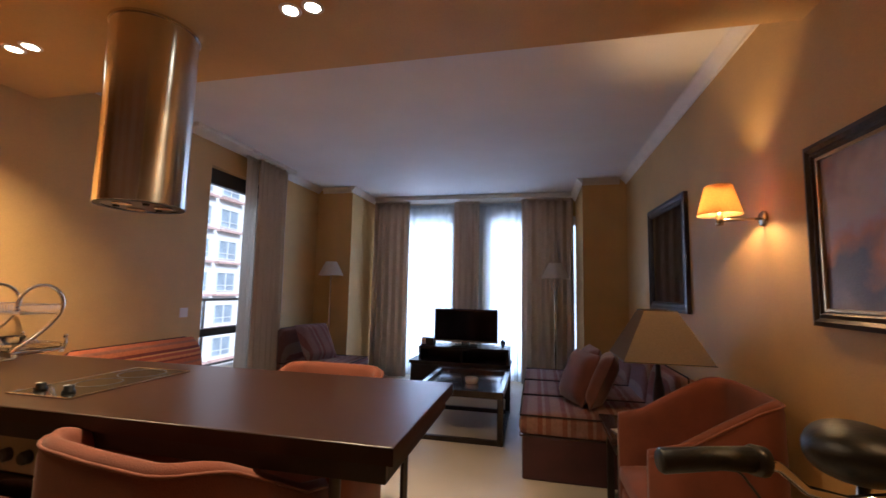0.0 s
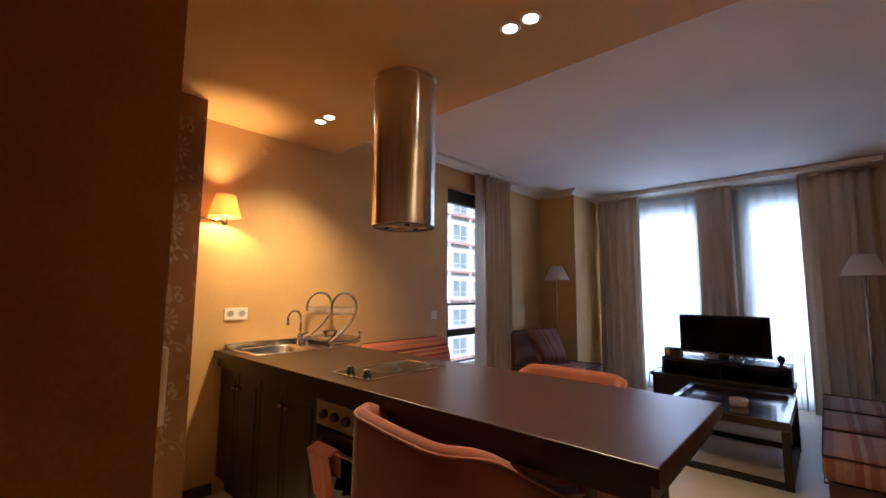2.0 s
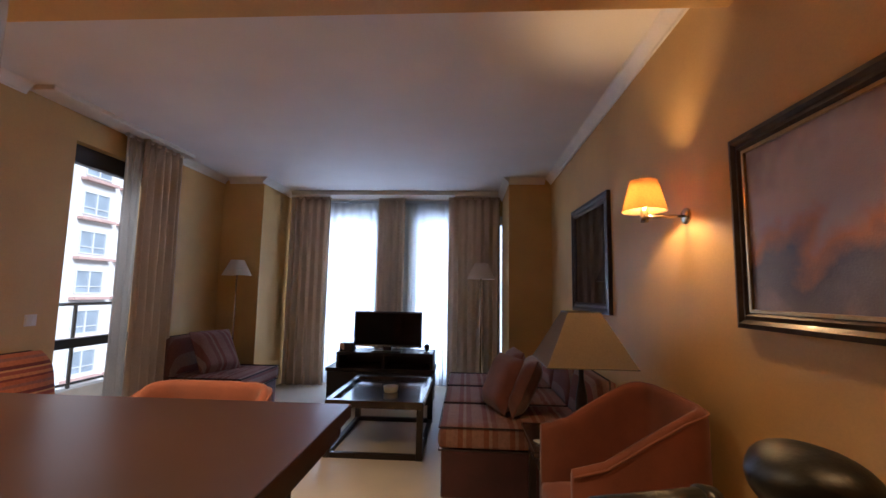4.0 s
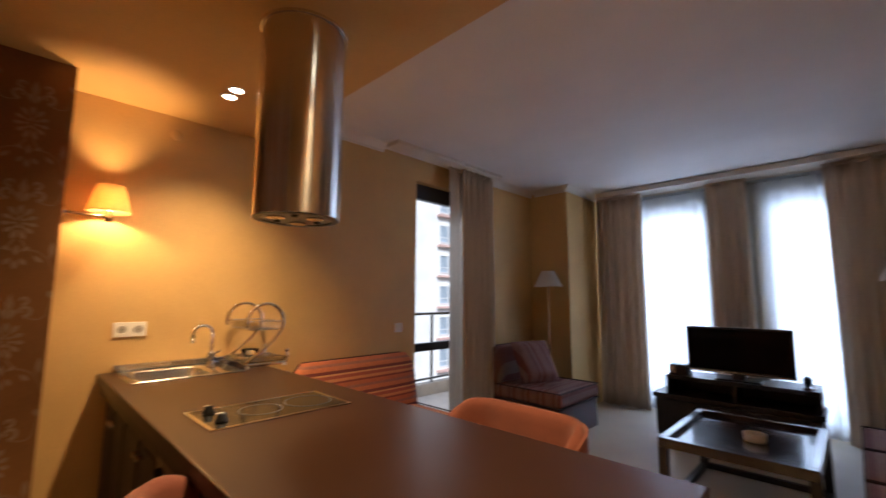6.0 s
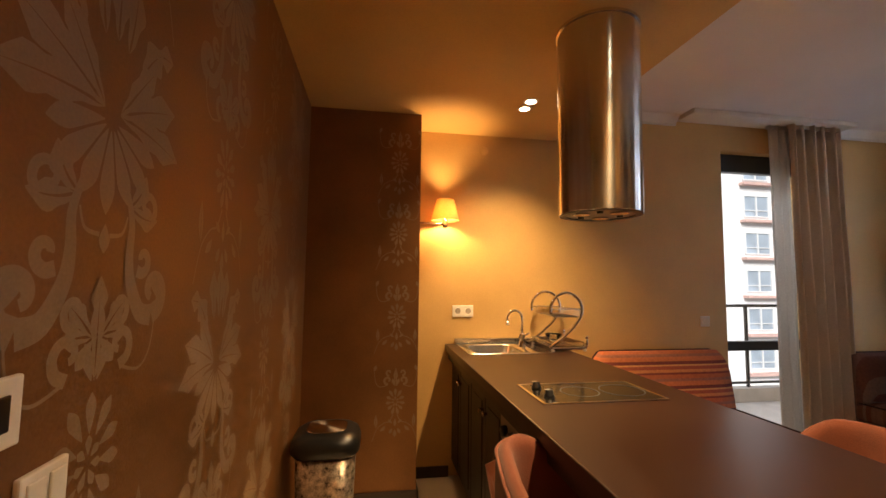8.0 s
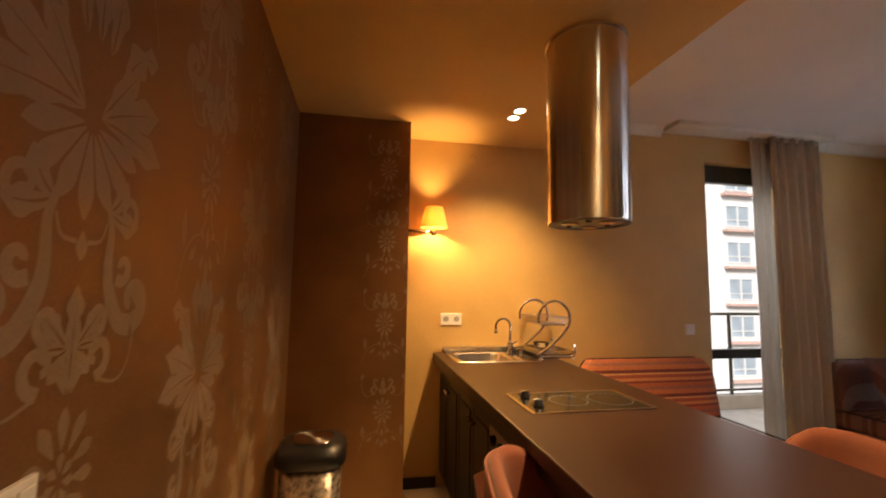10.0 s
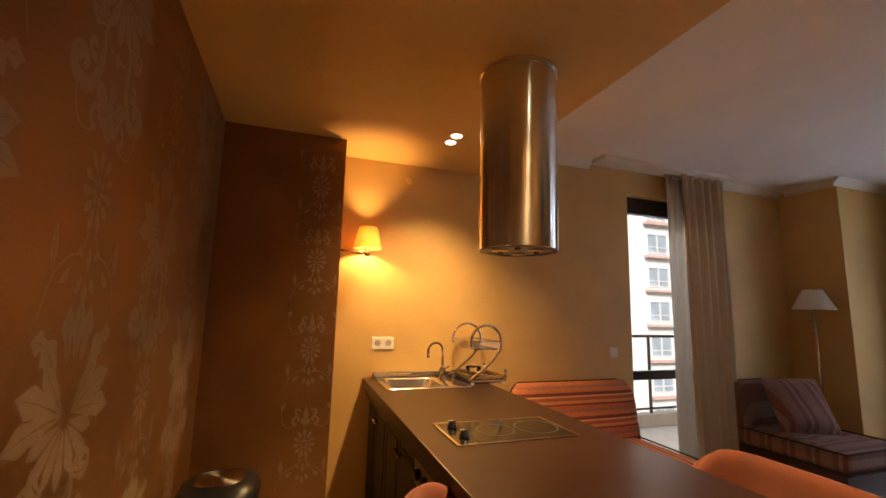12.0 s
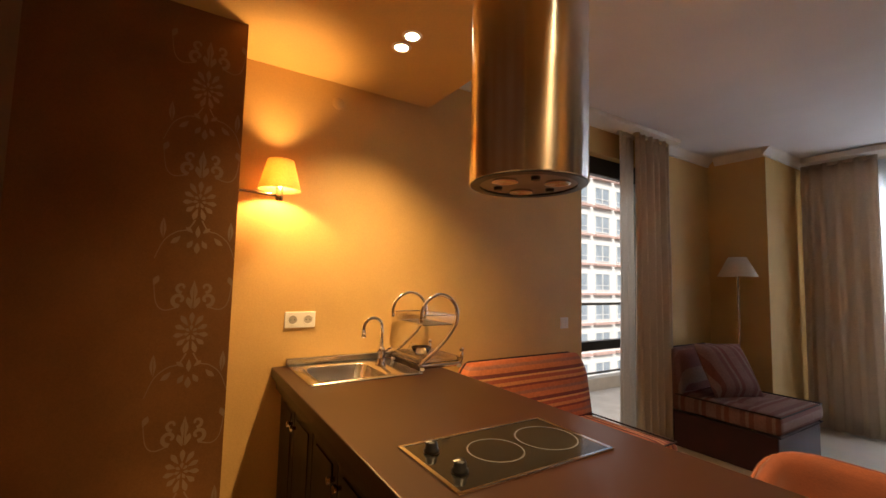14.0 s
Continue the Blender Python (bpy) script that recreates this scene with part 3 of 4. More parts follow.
RINGM = mat("grey_ring_print", (0.10, 0.09, 0.08), 0.3, vary=0.1, bump=0.0)
hob()


def sink():
    """The bowl stands open below the worktop's level."""
    s = thing("sink", "inset stainless steel sink with a raised rim", "sink", (-2.46, 1.55, 0.90))
    bm = bmesh.new()

    def ring(x0, x1, y0, y1, r, z):
        pts = []
        for cx, cy, a in ((x1 - r, y1 - r, 0), (x0 + r, y1 - r, 90), (x0 + r, y0 + r, 180), (x1 - r, y0 + r, 270)):
            pts += arc(cx, cy, r, a, a + 90, 5)
        return [bm.verts.new((x, y, z)) for x, y in pts]
    rings = [ring(-0.225, 0.225, -0.26, 0.275, 0.012, 0.001), ring(-0.225, 0.225, -0.26, 0.275, 0.012, 0.005), ring(-0.14, 0.19, -0.21, 0.12, 0.05, 0.005),
             ring(-0.135, 0.185, -0.205, 0.115, 0.05, -0.003), ring(-0.12, 0.17, -0.19, 0.10, 0.06, -0.13), ring(-0.06, 0.10, -0.13, 0.04, 0.06, -0.145)]
    for a, b in zip(rings, rings[1:]):
        for i in range(len(a)):
            bm.faces.new((a[i], a[(i + 1) % len(a)], b[(i + 1) % len(b)], b[i]))
    bm.faces.new(rings[-1])
    part("bowl", bm, SINKST, s, "", True)
    part("upstand", box(-0.228, -0.205, -0.268, 0.50, 0.005, 0.04, 0.006), SINKST, s, "steel upstand along the wall")
    part("drain", lathe([(0, -0.143), (0.02, -0.143), (0.026, -0.141), (0.028, -0.1448)], 20, Matrix.Translation((0.02, -0.045, 0))), CHROME, s)


sink()


def faucet():
    f = thing("faucet", "tall chrome swan-neck kitchen tap", "tap", (-2.49, 1.715, 0.905))
    part("base", lathe([(0, 0), (0.028, 0), (0.028, 0.006), (0.02, 0.014), (0.018, 0.06), (0.022, 0.065), (0.022, 0.085), (0.014, 0.095), (0, 0.095)], 24), CHROME, f, "", True)
    neck = [(0, 0, 0.09), (0, 0, 0.15), (0, 0, 0.19)] + [(0.01 * 0 + (0.055 - x) * 0.2, -(0.055 - x), 0.19 + z) for x, z in arc(0, 0, 0.055, 0, 170, 10)] + [(0.022, -0.108, 0.165)]
    part("spout", tube(neck, 0.009, 12), CHROME, f, "", True)
    part("nozzle", lathe([(0, 0), (0.012, 0), (0.012, 0.02), (0.009, 0.024), (0, 0.024)], 14, Matrix.Translation((0.022, -0.108, 0.148))), CHROME, f, "", True)
    part("lever", tube([(0.02, 0, 0.075), (0.05, 0.01, 0.085), (0.075, 0.02, 0.10)], 0.006), CHROME, f, "", True)


faucet()


def dish_rack():
    """Two bent chrome tubes, each in the shape of a 2, carry an upper basket and a drip tray."""
    r = thing("dish_rack", "two-tier chrome dish rack with looped sides", "dish rack", (-2.46, 1.95, 0.905))
    side = arc(-0.005, 0.262, 0.108, 190, -38, 26) + [(0.04, 0.145), (-0.03, 0.085), (-0.10, 0.035), (-0.115, 0.022), (-0.10, 0.014), (0.0, 0.014), (0.10, 0.014), (0.128, 0.02), (0.134, 0.045), (0.134, 0.075)]
    for x in (-0.165, 0.165):
        sd = part("side_tube", tube([(x, y, z) for y, z in side], 0.0105, 10), CHROME, r, "looped chrome side tube", True)
        part("ball_end", lathe([(0, 0.072), (0.010, 0.076), (0.013, 0.085), (0.010, 0.094), (0, 0.098)], 14, Matrix.Translation((x, 0.134, 0))), CHROME, sd, "chrome ball end", True)
        part("ball_end", lathe([(0, -0.013), (0.010, -0.009), (0.013, 0.0), (0.010, 0.009), (0, 0.013)], 14, Matrix.Translation((x, -0.111, 0.243))), CHROME, sd, "chrome ball end", True)
        for y in (-0.10, 0.12):
            part("foot", lathe([(0, -0.004), (0.011, -0.004), (0.012, 0.010), (0, 0.012)], 12, Matrix.Translation((x, y, 0))), WPLAST, sd, "white plastic foot")
    tray = bmesh.new()
    box(-0.155, 0.155, -0.125, 0.125, 0.024, 0.030, 0.003, into=tray)
    for a in ((-0.155, 0.155, -0.125, -0.119), (-0.155, 0.155, 0.119, 0.125), (-0.155, -0.149, -0.119, 0.119), (0.149, 0.155, -0.119, 0.119)):
        box(*a, 0.030, 0.046, 0.002, into=tray)
    part("drip_tray", tray, CLEARP, r, "clear plastic drip tray")
    basket = bmesh.new()
    for z, k in ((0.265, 1.0), (0.215, 0.92)):
        w, d = 0.162 * (1 if k == 1 else 0.95), 0.10 * k
        join(basket, tube([(-w, -d, z), (w, -d, z), (w, d, z), (-w, d, z), (-w, -d, z)], 0.0035, 8))
    for i in range(15):
        x = -0.145 + i * 0.0207
        join(basket, tube([(x, -0.10, 0.265), (x, -0.092, 0.215), (x, 0.092, 0.215), (x, 0.10, 0.265)], 0.0018, 6))
    part("basket", basket, CHROME, r, "chrome wire basket")
    low = bmesh.new()
    for i in range(14):
        x = -0.143 + i * 0.022
        join(low, tube([(x, -0.115, 0.052), (x, -0.02, 0.052), (x, 0.0, 0.085), (x, 0.02, 0.052), (x, 0.115, 0.052)], 0.0018, 6))
    for y in (-0.115, 0.115):
        join(low, tube([(-0.165, y, 0.052), (0.165, y, 0.052)], 0.003, 6))
    part("lower_grid", low, CHROME, r, "chrome wire grid")
    g = thing("glass_bowl", "small clear glass bowl on the dish rack", "bowl", (-2.40, 1.90, 0.9605))
    part("body", lathe([(0, 0), (0.03, 0), (0.034, 0.006), (0.055, 0.04), (0.052, 0.04), (0.03, 0.008), (0, 0.006)], 24), CLEARP, g, "", True)


dish_rack()


def hood():
    h = thing("cooker_hood", "brushed steel cylindrical cooker hood hung from the ceiling", "cooker hood", (-1.345, 1.642, 1.625))
    R = 0.168
    part("cylinder", lathe([(R - 0.012, 0.012), (R - 0.002, 0.0), (R, 0.004), (R, ZL - 1.625)], 72), STEEL, h, "", True)
    part("base_ring", lathe([(R - 0.03, 0.004), (R - 0.03, -0.002), (R - 0.004, -0.002), (R - 0.001, 0.003)], 64), BLACKP, h, "dark ring under the hood")
    plate = part("filter_plate", lathe([(0, 0.003), (R - 0.028, 0.003), (R - 0.028, 0.008), (0, 0.008)], 48), FILTERM, h, "grey steel filter plate")
    for a in (30, 150, 270):
        part("lamp_disc", lathe([(0.018, 0.003), (0.034, 0.003), (0.036, -0.003), (0.030, -0.004), (0, -0.002)], 24, Matrix.Translation((0.085 * math.cos(radians(a)), 0.085 * math.sin(radians(a)), 0))), STEEL, plate)
    for a in (90, 210, 330):
        part("knob", lathe([(0, -0.006), (0.012, -0.006), (0.014, 0.003)], 16, Matrix.Translation((0.09 * math.cos(radians(a)), 0.09 * math.sin(radians(a)), 0))), BLACKP, plate)
    part("ceiling_collar", lathe([(R + 0.001, ZL - 1.625 - 0.012), (R + 0.006, ZL - 1.625 - 0.012), (R + 0.006, ZL - 1.625)], 64), STEEL, h)


FILTERM = mat("grey_filter_steel", (0.32, 0.29, 0.26), 0.4, metal=0.8, vary=0.1)
hood()


def downlight(x, y):
    d = thing("recessed_spot", "small lit recessed ceiling spot", "spotlight", (x, y, ZL), group="ceiling spots")
    part("trim_ring", lathe([(0.030, 0.0), (0.031, -0.004), (0.043, -0.004), (0.046, 0.0)], 32), TRIMW, d)
    part("lens", lathe([(0, -0.003), (0.030, -0.003), (0.031, 0.0)], 32), SPOTG, d, "glowing lens")
    spot_light(x, y, ZL - 0.012, SPOT_W)


SPOT_W = 96.0
for sx in (-0.656, -0.555, -2.165, -2.058):
    downlight(sx, 1.618)


def sconce(at, turn, label, power):
    """A swing-arm wall lamp; local +y points away from the wall."""
    s = thing("wall_lamp", label, "wall lamp", at, turn, group="lit wall lamps")
    part("wall_plate", lathe([(0, 0), (0.038, 0), (0.038, 0.008), (0.03, 0.014), (0, 0.016)], 28, pose(0, 0, 0, -90, 0, 0)), BRASS, s, "", True)
    part("arm", tube([(0, 0.012, 0), (0, 0.06, 0.0), (0, 0.12, -0.004), (0, 0.19, -0.004)], 0.007), BRASS, s, "", True)
    part("socket", lathe([(0, -0.03), (0.016, -0.03), (0.018, -0.02), (0.016, 0.045), (0, 0.045)], 18, Matrix.Translation((0, 0.19, 0))), BRASS, s, "", True)
    shade = lathe([(0.098, 0.02), (0.060, 0.165), (0.0585, 0.165), (0.0965, 0.02), (0.098, 0.02)], 40, Matrix.Translation((0, 0.19, 0)))
    sh = part("shade", shade, SHADE_ON, s, "cream fabric shade tinted with orange lamp glow", True)
    part("bulb", lathe([(0, 0.045), (0.012, 0.046), (0.016, 0.052), (0.012, 0.060), (0, 0.063)], 16, Matrix.Translation((0, 0.19, 0))), BULBG, s, "glowing bulb", True)
    p = pose(*at, 0, 0, turn) @ Vector((0, 0.19, 0.066))
    bulb(*p, power)


SC_W = 29.0
sconce((-2.545, 0.996, 1.735), 0, "lit wall lamp with a cream shade on the pier", SC_W)
sconce((XR, 2.44, 1.665), 90, "lit wall lamp with a cream shade beside the painting", 18.0)
sconce((XR, 1.15, 1.665), 90, "lit wall lamp with a cream shade beside the painting", 18.0)


def plate(name, label, category, at, turn, w, h, kind):
    s = thing(name, label, category, at, turn)
    part("plate", box(-w / 2, w / 2, 0, 0.009, -h / 2, h / 2, 0.003), WPLAST, s)
    if kind == "socket":
        for x in (-w / 4, w / 4):
            o = part("outlet", lathe([(0.021, 0.0095), (0.023, 0.012), (0.024, 0.009)], 24, pose(x, 0, 0, -90, 0, 0) ), WPLAST, s)
            part("outlet_well", lathe([(0, 0.0098), (0.0205, 0.0098)], 24, pose(x, 0, 0, -90, 0, 0)), SOCKM, o, "grey recessed outlet")
            for d in (-0.0095, 0.0095):
                part("pin_hole", lathe([(0, 0.0104), (0.0028, 0.0104)], 10, pose(x + d, 0, 0, -90, 0, 0)), BLACKP, o)
    elif kind == "rocker":
        for x in (-w / 4 + 0.002, w / 4 - 0.002):
            part("rocker", box(x - w / 4 + 0.006, x + w / 4 - 0.006, 0.009, 0.013, -h / 2 + 0.01, h / 2 - 0.01, 0.002), WPLAST, s)
    else:
        part("display", box(-w / 2 + 0.02, w / 2 - 0.02, 0.009, 0.012, -h / 2 + 0.02, h / 2 - 0.02, 0.002), BLACKP, s, "black window")


SOCKM = mat("socket_well", (0.40, 0.36, 0.30), 0.4, bump=0.0)
plate("double_socket", "white double wall socket above the worktop", "socket", (XL, 1.345, 1.130), -90, 0.152, 0.081, "socket")
plate("light_switch", "white light switch beside the balcony door", "light switch", (XL, 3.30, 1.05), -90, 0.081, 0.081, "rocker")
plate("light_switch", "white double switch on the wallpapered wall", "light switch", (-0.362, YW, 1.065), 0, 0.081, 0.081, "rocker")
plate("thermostat", "white wall plate with a black display", "thermostat", (-0.275, YW, 1.19), 0, 0.081, 0.081, "display")
v = thing("round_wall_cap", "small round ochre cover cap high on the wall", "cover cap", (XL, 1.495, 2.31), -90)
part("cap", lathe([(0, 0.007), (0.028, 0.006), (0.034, 0.0)], 24, pose(0, 0, 0, -90, 0, 0)), OCHRE, v, "", True)


def pedal_bin():
    b = thing("pedal_bin", "speckled steel pedal bin with a black lid", "bin", (-1.97, 0.50, 0), 0)

    def ring(bm, w, d, z, n=40):
        out = []
        for i in range(n):
            a = 2 * math.pi * i / n
            c, s = math.cos(a), math.sin(a)
            out.append(bm.verts.new((w * math.copysign(abs(c) ** 0.55, c), d * math.copysign(abs(s) ** 0.55, s), z)))
        return out

    def loft(levels):
        bm = bmesh.new()
        rs = [ring(bm, w, d, z) for w, d, z in levels]
        for a, c in zip(rs, rs[1:]):
            for i in range(len(a)):
                bm.faces.new((a[i], a[(i + 1) % len(a)], c[(i + 1) % len(a)], c[i]))
        bm.faces.new(rs[0][::-1])
        bm.faces.new(rs[-1])
        return bm
    part("body", loft([(0.125, 0.125, 0.03), (0.13, 0.13, 0.05), (0.145, 0.145, 0.50)]), SPECK, b, "", True)
    part("foot_ring", loft([(0.13, 0.13, 0.0), (0.135, 0.135, 0.01), (0.13, 0.13, 0.04)]), BLACKP, b)
    part("lid", loft([(0.152, 0.152, 0.50), (0.165, 0.165, 0.515), (0.167, 0.167, 0.55), (0.155, 0.155, 0.58), (0.125, 0.125, 0.60), (0.09, 0.09, 0.604)]), BLACKP, b, "glossy black lid", True)
    part("lid_panel", loft([(0.095, 0.095, 0.6035), (0.098, 0.098, 0.606), (0.09, 0.09, 0.609)]), STEEL, b, "steel panel in the lid", True)
    part("pedal", box(-0.03, 0.03, 0.13, 0.18, 0.012, 0.022, 0.004), BLACKP, b)


pedal_bin()


# ---- seats ----
def tub_chair(at, turn, label):
    """An upholstered tub chair that faces its local +y."""
    c = thing("tub_chair", label, "chair", at, turn, group="terracotta tub chairs")
    path = [(-0.30, 0.27), (-0.305, 0.15), (-0.305, 0.0)] + [(x, y) for x, y in arc(-0.155, -0.13, 0.15, 180, 270, 7)][0:] + [(0.0, -0.285)]
    path += [(-x, y) for x, y in reversed(path[:-1])]
    bm = bmesh.new()
    rings = []
    n = len(path)
    for i, (x, y) in enumerate(path):
        p = Vector((x, y))
        t = (Vector(path[min(i + 1, n - 1)]) - Vector(path[max(i - 1, 0)])).normalized()
        nrm = Vector((-t.y, t.x)) 
        k = min(1, max(0, (0.27 - y) / 0.50))
        top = 0.67 + 0.215 * (k * k * (3 - 2 * k))
        th = 0.062
        prof = [(0, 0.16), (0.003, 0.45), (0.008, top - 0.05), (0.016, top - 0.018), (0.032, top - 0.002), (0.048, top - 0.006), (th - 0.004, top - 0.03), (th, top - 0.06), (th + 0.008, 0.40), (th, 0.20)]
        rings.append([bm.verts.new((p.x + nrm.x * u, p.y + nrm.y * u, z)) for u, z in prof])
    for a, b in zip(rings, rings[1:]):
        for j in range(len(a)):
            q = (j + 1) % len(a)
            bm.faces.new((a[j], a[q], b[q], b[j]))
    bm.faces.new(rings[0])
    bm.faces.new(rings[-1][::-1])
    part("shell", bm, TERRA, c, "", True)
    rim = []
    for i, (x, y) in enumerate(path):
        k = min(1, max(0, (0.27 - y) / 0.50))
        t = (Vector(path[min(i + 1, n - 1)]) - Vector(path[max(i - 1, 0)])).normalized()
        rim.append((x - t.y * 0.010, y + t.x * 0.010, 0.67 + 0.215 * (k * k * (3 - 2 * k)) - 0.022))
    part("piping", tube(rim, 0.005, 8), TERRA2, c, "raised piping on the rim", True)
    part("seat_base", box(-0.245, 0.245, -0.225, 0.265, 0.17, 0.30, 0.015), TERRA, c)
    part("seat_cushion", moved(cushion(0.48, 0.50, 0.15, 3), Matrix.Translation((0, 0.025, 0.295))), TERRA, c, "", True)
    for x in (-0.25, 0.25):
        for y in (-0.22, 0.22):
            part("leg", tube([(x * 1.04, y * 1.04, 0), (x, y, 0.175)], 0.02, 8, radii=[0.014, 0.022]), DARKWOOD, c, "dark wooden leg")
    return c


near_chair = tub_chair((-0.69, 1.30, 0), -9, "terracotta upholstered tub chair pushed under the worktop")
near_chair.scale.x = 1.1
tub_chair((-0.74, 2.115, 0), 178, "terracotta upholstered tub chair at the far side of the worktop")
tub_chair((1.03, 2.37, 0), 92, "terracotta upholstered tub chair beside the lamp table")


def lounge_unit(name, at, turn, w, d, label, mattress, back_h=0.84, back=True, h=0.44, seed=1):
    """A plain box base, a tufted mattress and a leaning back; the back stands at local -y, seat towards +y."""
    s = thing(name, label, "sofa", at, turn)
    part("base", box(-w / 2, w / 2, -d / 2, d / 2 - 0.02, 0.0, h - 0.15, 0.012), MAROON, s, "dark maroon base")
    tufts = [(x, y) for x in (-0.5, 0.5) for y in (-0.33, 0.33)]
    m = part("mattress", moved(cushion(w, d, 0.16, seed, 0.10, 14, tufts), Matrix.Translation((0, 0, h - 0.155))), mattress, s, "striped woven mattress", True)
    for z in (h - 0.148, h - 0.008):
        q, e = w / 2 - 0.004, d / 2 - 0.004
        part("piping", tube([(-q, -e, z), (q, -e, z), (q, e, z), (-q, e, z), (-q, -e, z)], 0.006, 6), PIPING, m, "dark piping")
    if back:
        bb = cushion(w, back_h - h + 0.04, 0.17, seed + 5, 0.12, 12)
        for v in bb.verts:
            v.co.x *= 1 - 0.16 * max(0, v.co.y / ((back_h - h + 0.04) / 2)) ** 3
        pb = part("backrest", moved(bb, Matrix.Translation((0, -d / 2 + 0.20, h + (back_h - h) / 2)) @ pose(0, 0, 0, 100, 0, 0)), STRIPE_Z if mattress == STRIPE_X else mattress, s, "striped backrest cushion", True)
        part("piping", tube([(sx * w / 2 * (1 - 0.16 * max(0, q) ** 3) * (0.997 if q < 1 else 0.97), -d / 2 + 0.135 - 0.035 * (q + 1), h + (q + 1) / 2 * (back_h - h) + 0.003) for sx, qs in ((-1, (-1, -0.4, 0, 0.3, 0.6, 0.8, 0.95, 1)), (1, (1, 0.95, 0.8, 0.6, 0.3, 0, -0.4, -1))) for q in qs], 0.006, 6), PIPING, pb, "dark piping")
    return s


def pillow(at, rx, ry, rz, w, material, label, seed):
    p = thing("pillow", label, "pillow", at, 0, group="scatter cushions")
    bm = cushion(w, w, 0.15, seed, 0.75, 12)
    part("cover", moved(bm, pose(0, 0, 0, rx, ry, rz)), material, p, "", True)


# bench behind the worktop, back against the west wall, seat towards the room
lounge_unit("daybed", (-2.27, 2.80, 0), -90, 1.10, 0.80, "striped orange daybed behind the worktop", STRIPE_X, 0.845, seed=2)
# corner chaise
lounge_unit("chaise", (-2.21, 4.86, 0), -90, 0.80, 0.92, "muted striped chaise on a maroon base in the corner", MUTED_Y, 0.80, seed=3)
pillow((-2.31, 4.86, 0.61), 0, 60, -22, 0.46, MUTED_Y, "striped pillow leaning on the chaise backrest", 11)
# sofa along the east wall in three units
for i, y in enumerate((3.58, 4.20, 4.82)):
    lounge_unit("sofa_unit", (0.795, y, 0), 90, 0.615, 1.17, "striped orange sofa unit on a maroon base", MUTED_Y, 0.74, seed=5 + i)["group"] = "sofa units along the wall"
pillow((0.72, 3.72, 0.615), 0, -68, 20, 0.40, CUSHION, "rust red scatter cushion leaning on another", 21)
pillow((0.88, 3.60, 0.62), 0, -66, -8, 0.42, CUSHION, "rust red scatter cushion leaning on the sofa back", 22)
pillow((0.82, 4.05, 0.62), 0, -70, 5, 0.40, CUSHION, "rust red scatter cushion on the sofa", 23)


# ---- tables and lamps ----
def coffee_table():
    t = thing("coffee_table", "dark wooden coffee table with tray top and open frame", "coffee table", (-0.335, 4.33, 0))
    w, d, h = 0.39, 0.50, 0.44
    for x in (-w, w - 0.05):
        for y in (-d, d - 0.05):
            part("leg", box(x, x + 0.05, y, y + 0.05, 0.0, h - 0.06, 0.003), DARKWOOD, t)
    part("tray_bottom", box(-w + 0.02, w - 0.02, -d + 0.02, d - 0.02, h - 0.045, h - 0.03, 0.002), SHINYW, t, "glossy dark tray bottom")
    for a in (((-w, w, -d, -d + 0.05)), ((-w, w, d - 0.05, d)), ((-w, -w + 0.05, -d + 0.05, d - 0.05)), ((w - 0.05, w, -d + 0.05, d - 0.05))):
        part("tray_edge", box(*a, h - 0.06, h, 0.004), SHINYW, t, "polished raised edge")
    for y in (-d, d - 0.05):
        part("stretcher", box(-w + 0.05, w - 0.05, y + 0.005, y + 0.045, 0.0, 0.04, 0.003), DARKWOOD, t)
    for x in (-w, w - 0.05):
        part("stretcher", box(x + 0.005, x + 0.045, -d + 0.05, d - 0.05, 0.0, 0.04, 0.003), DARKWOOD, t)
    a = thing("ashtray", "small pale glass ashtray on the coffee table", "ashtray", (-0.28, 4.28, h - 0.03))
    part("body", lathe([(0, 0), (0.055, 0), (0.062, 0.01), (0.066, 0.05), (0.058, 0.052), (0.05, 0.015), (0, 0.012)], 24), PAPER, a, "", True)


SHINYW = mat("polished_dark_wood", (0.04, 0.022, 0.016), 0.22, vary=0.2, scale=9, bump=0.05, coat=0.4)
coffee_table()


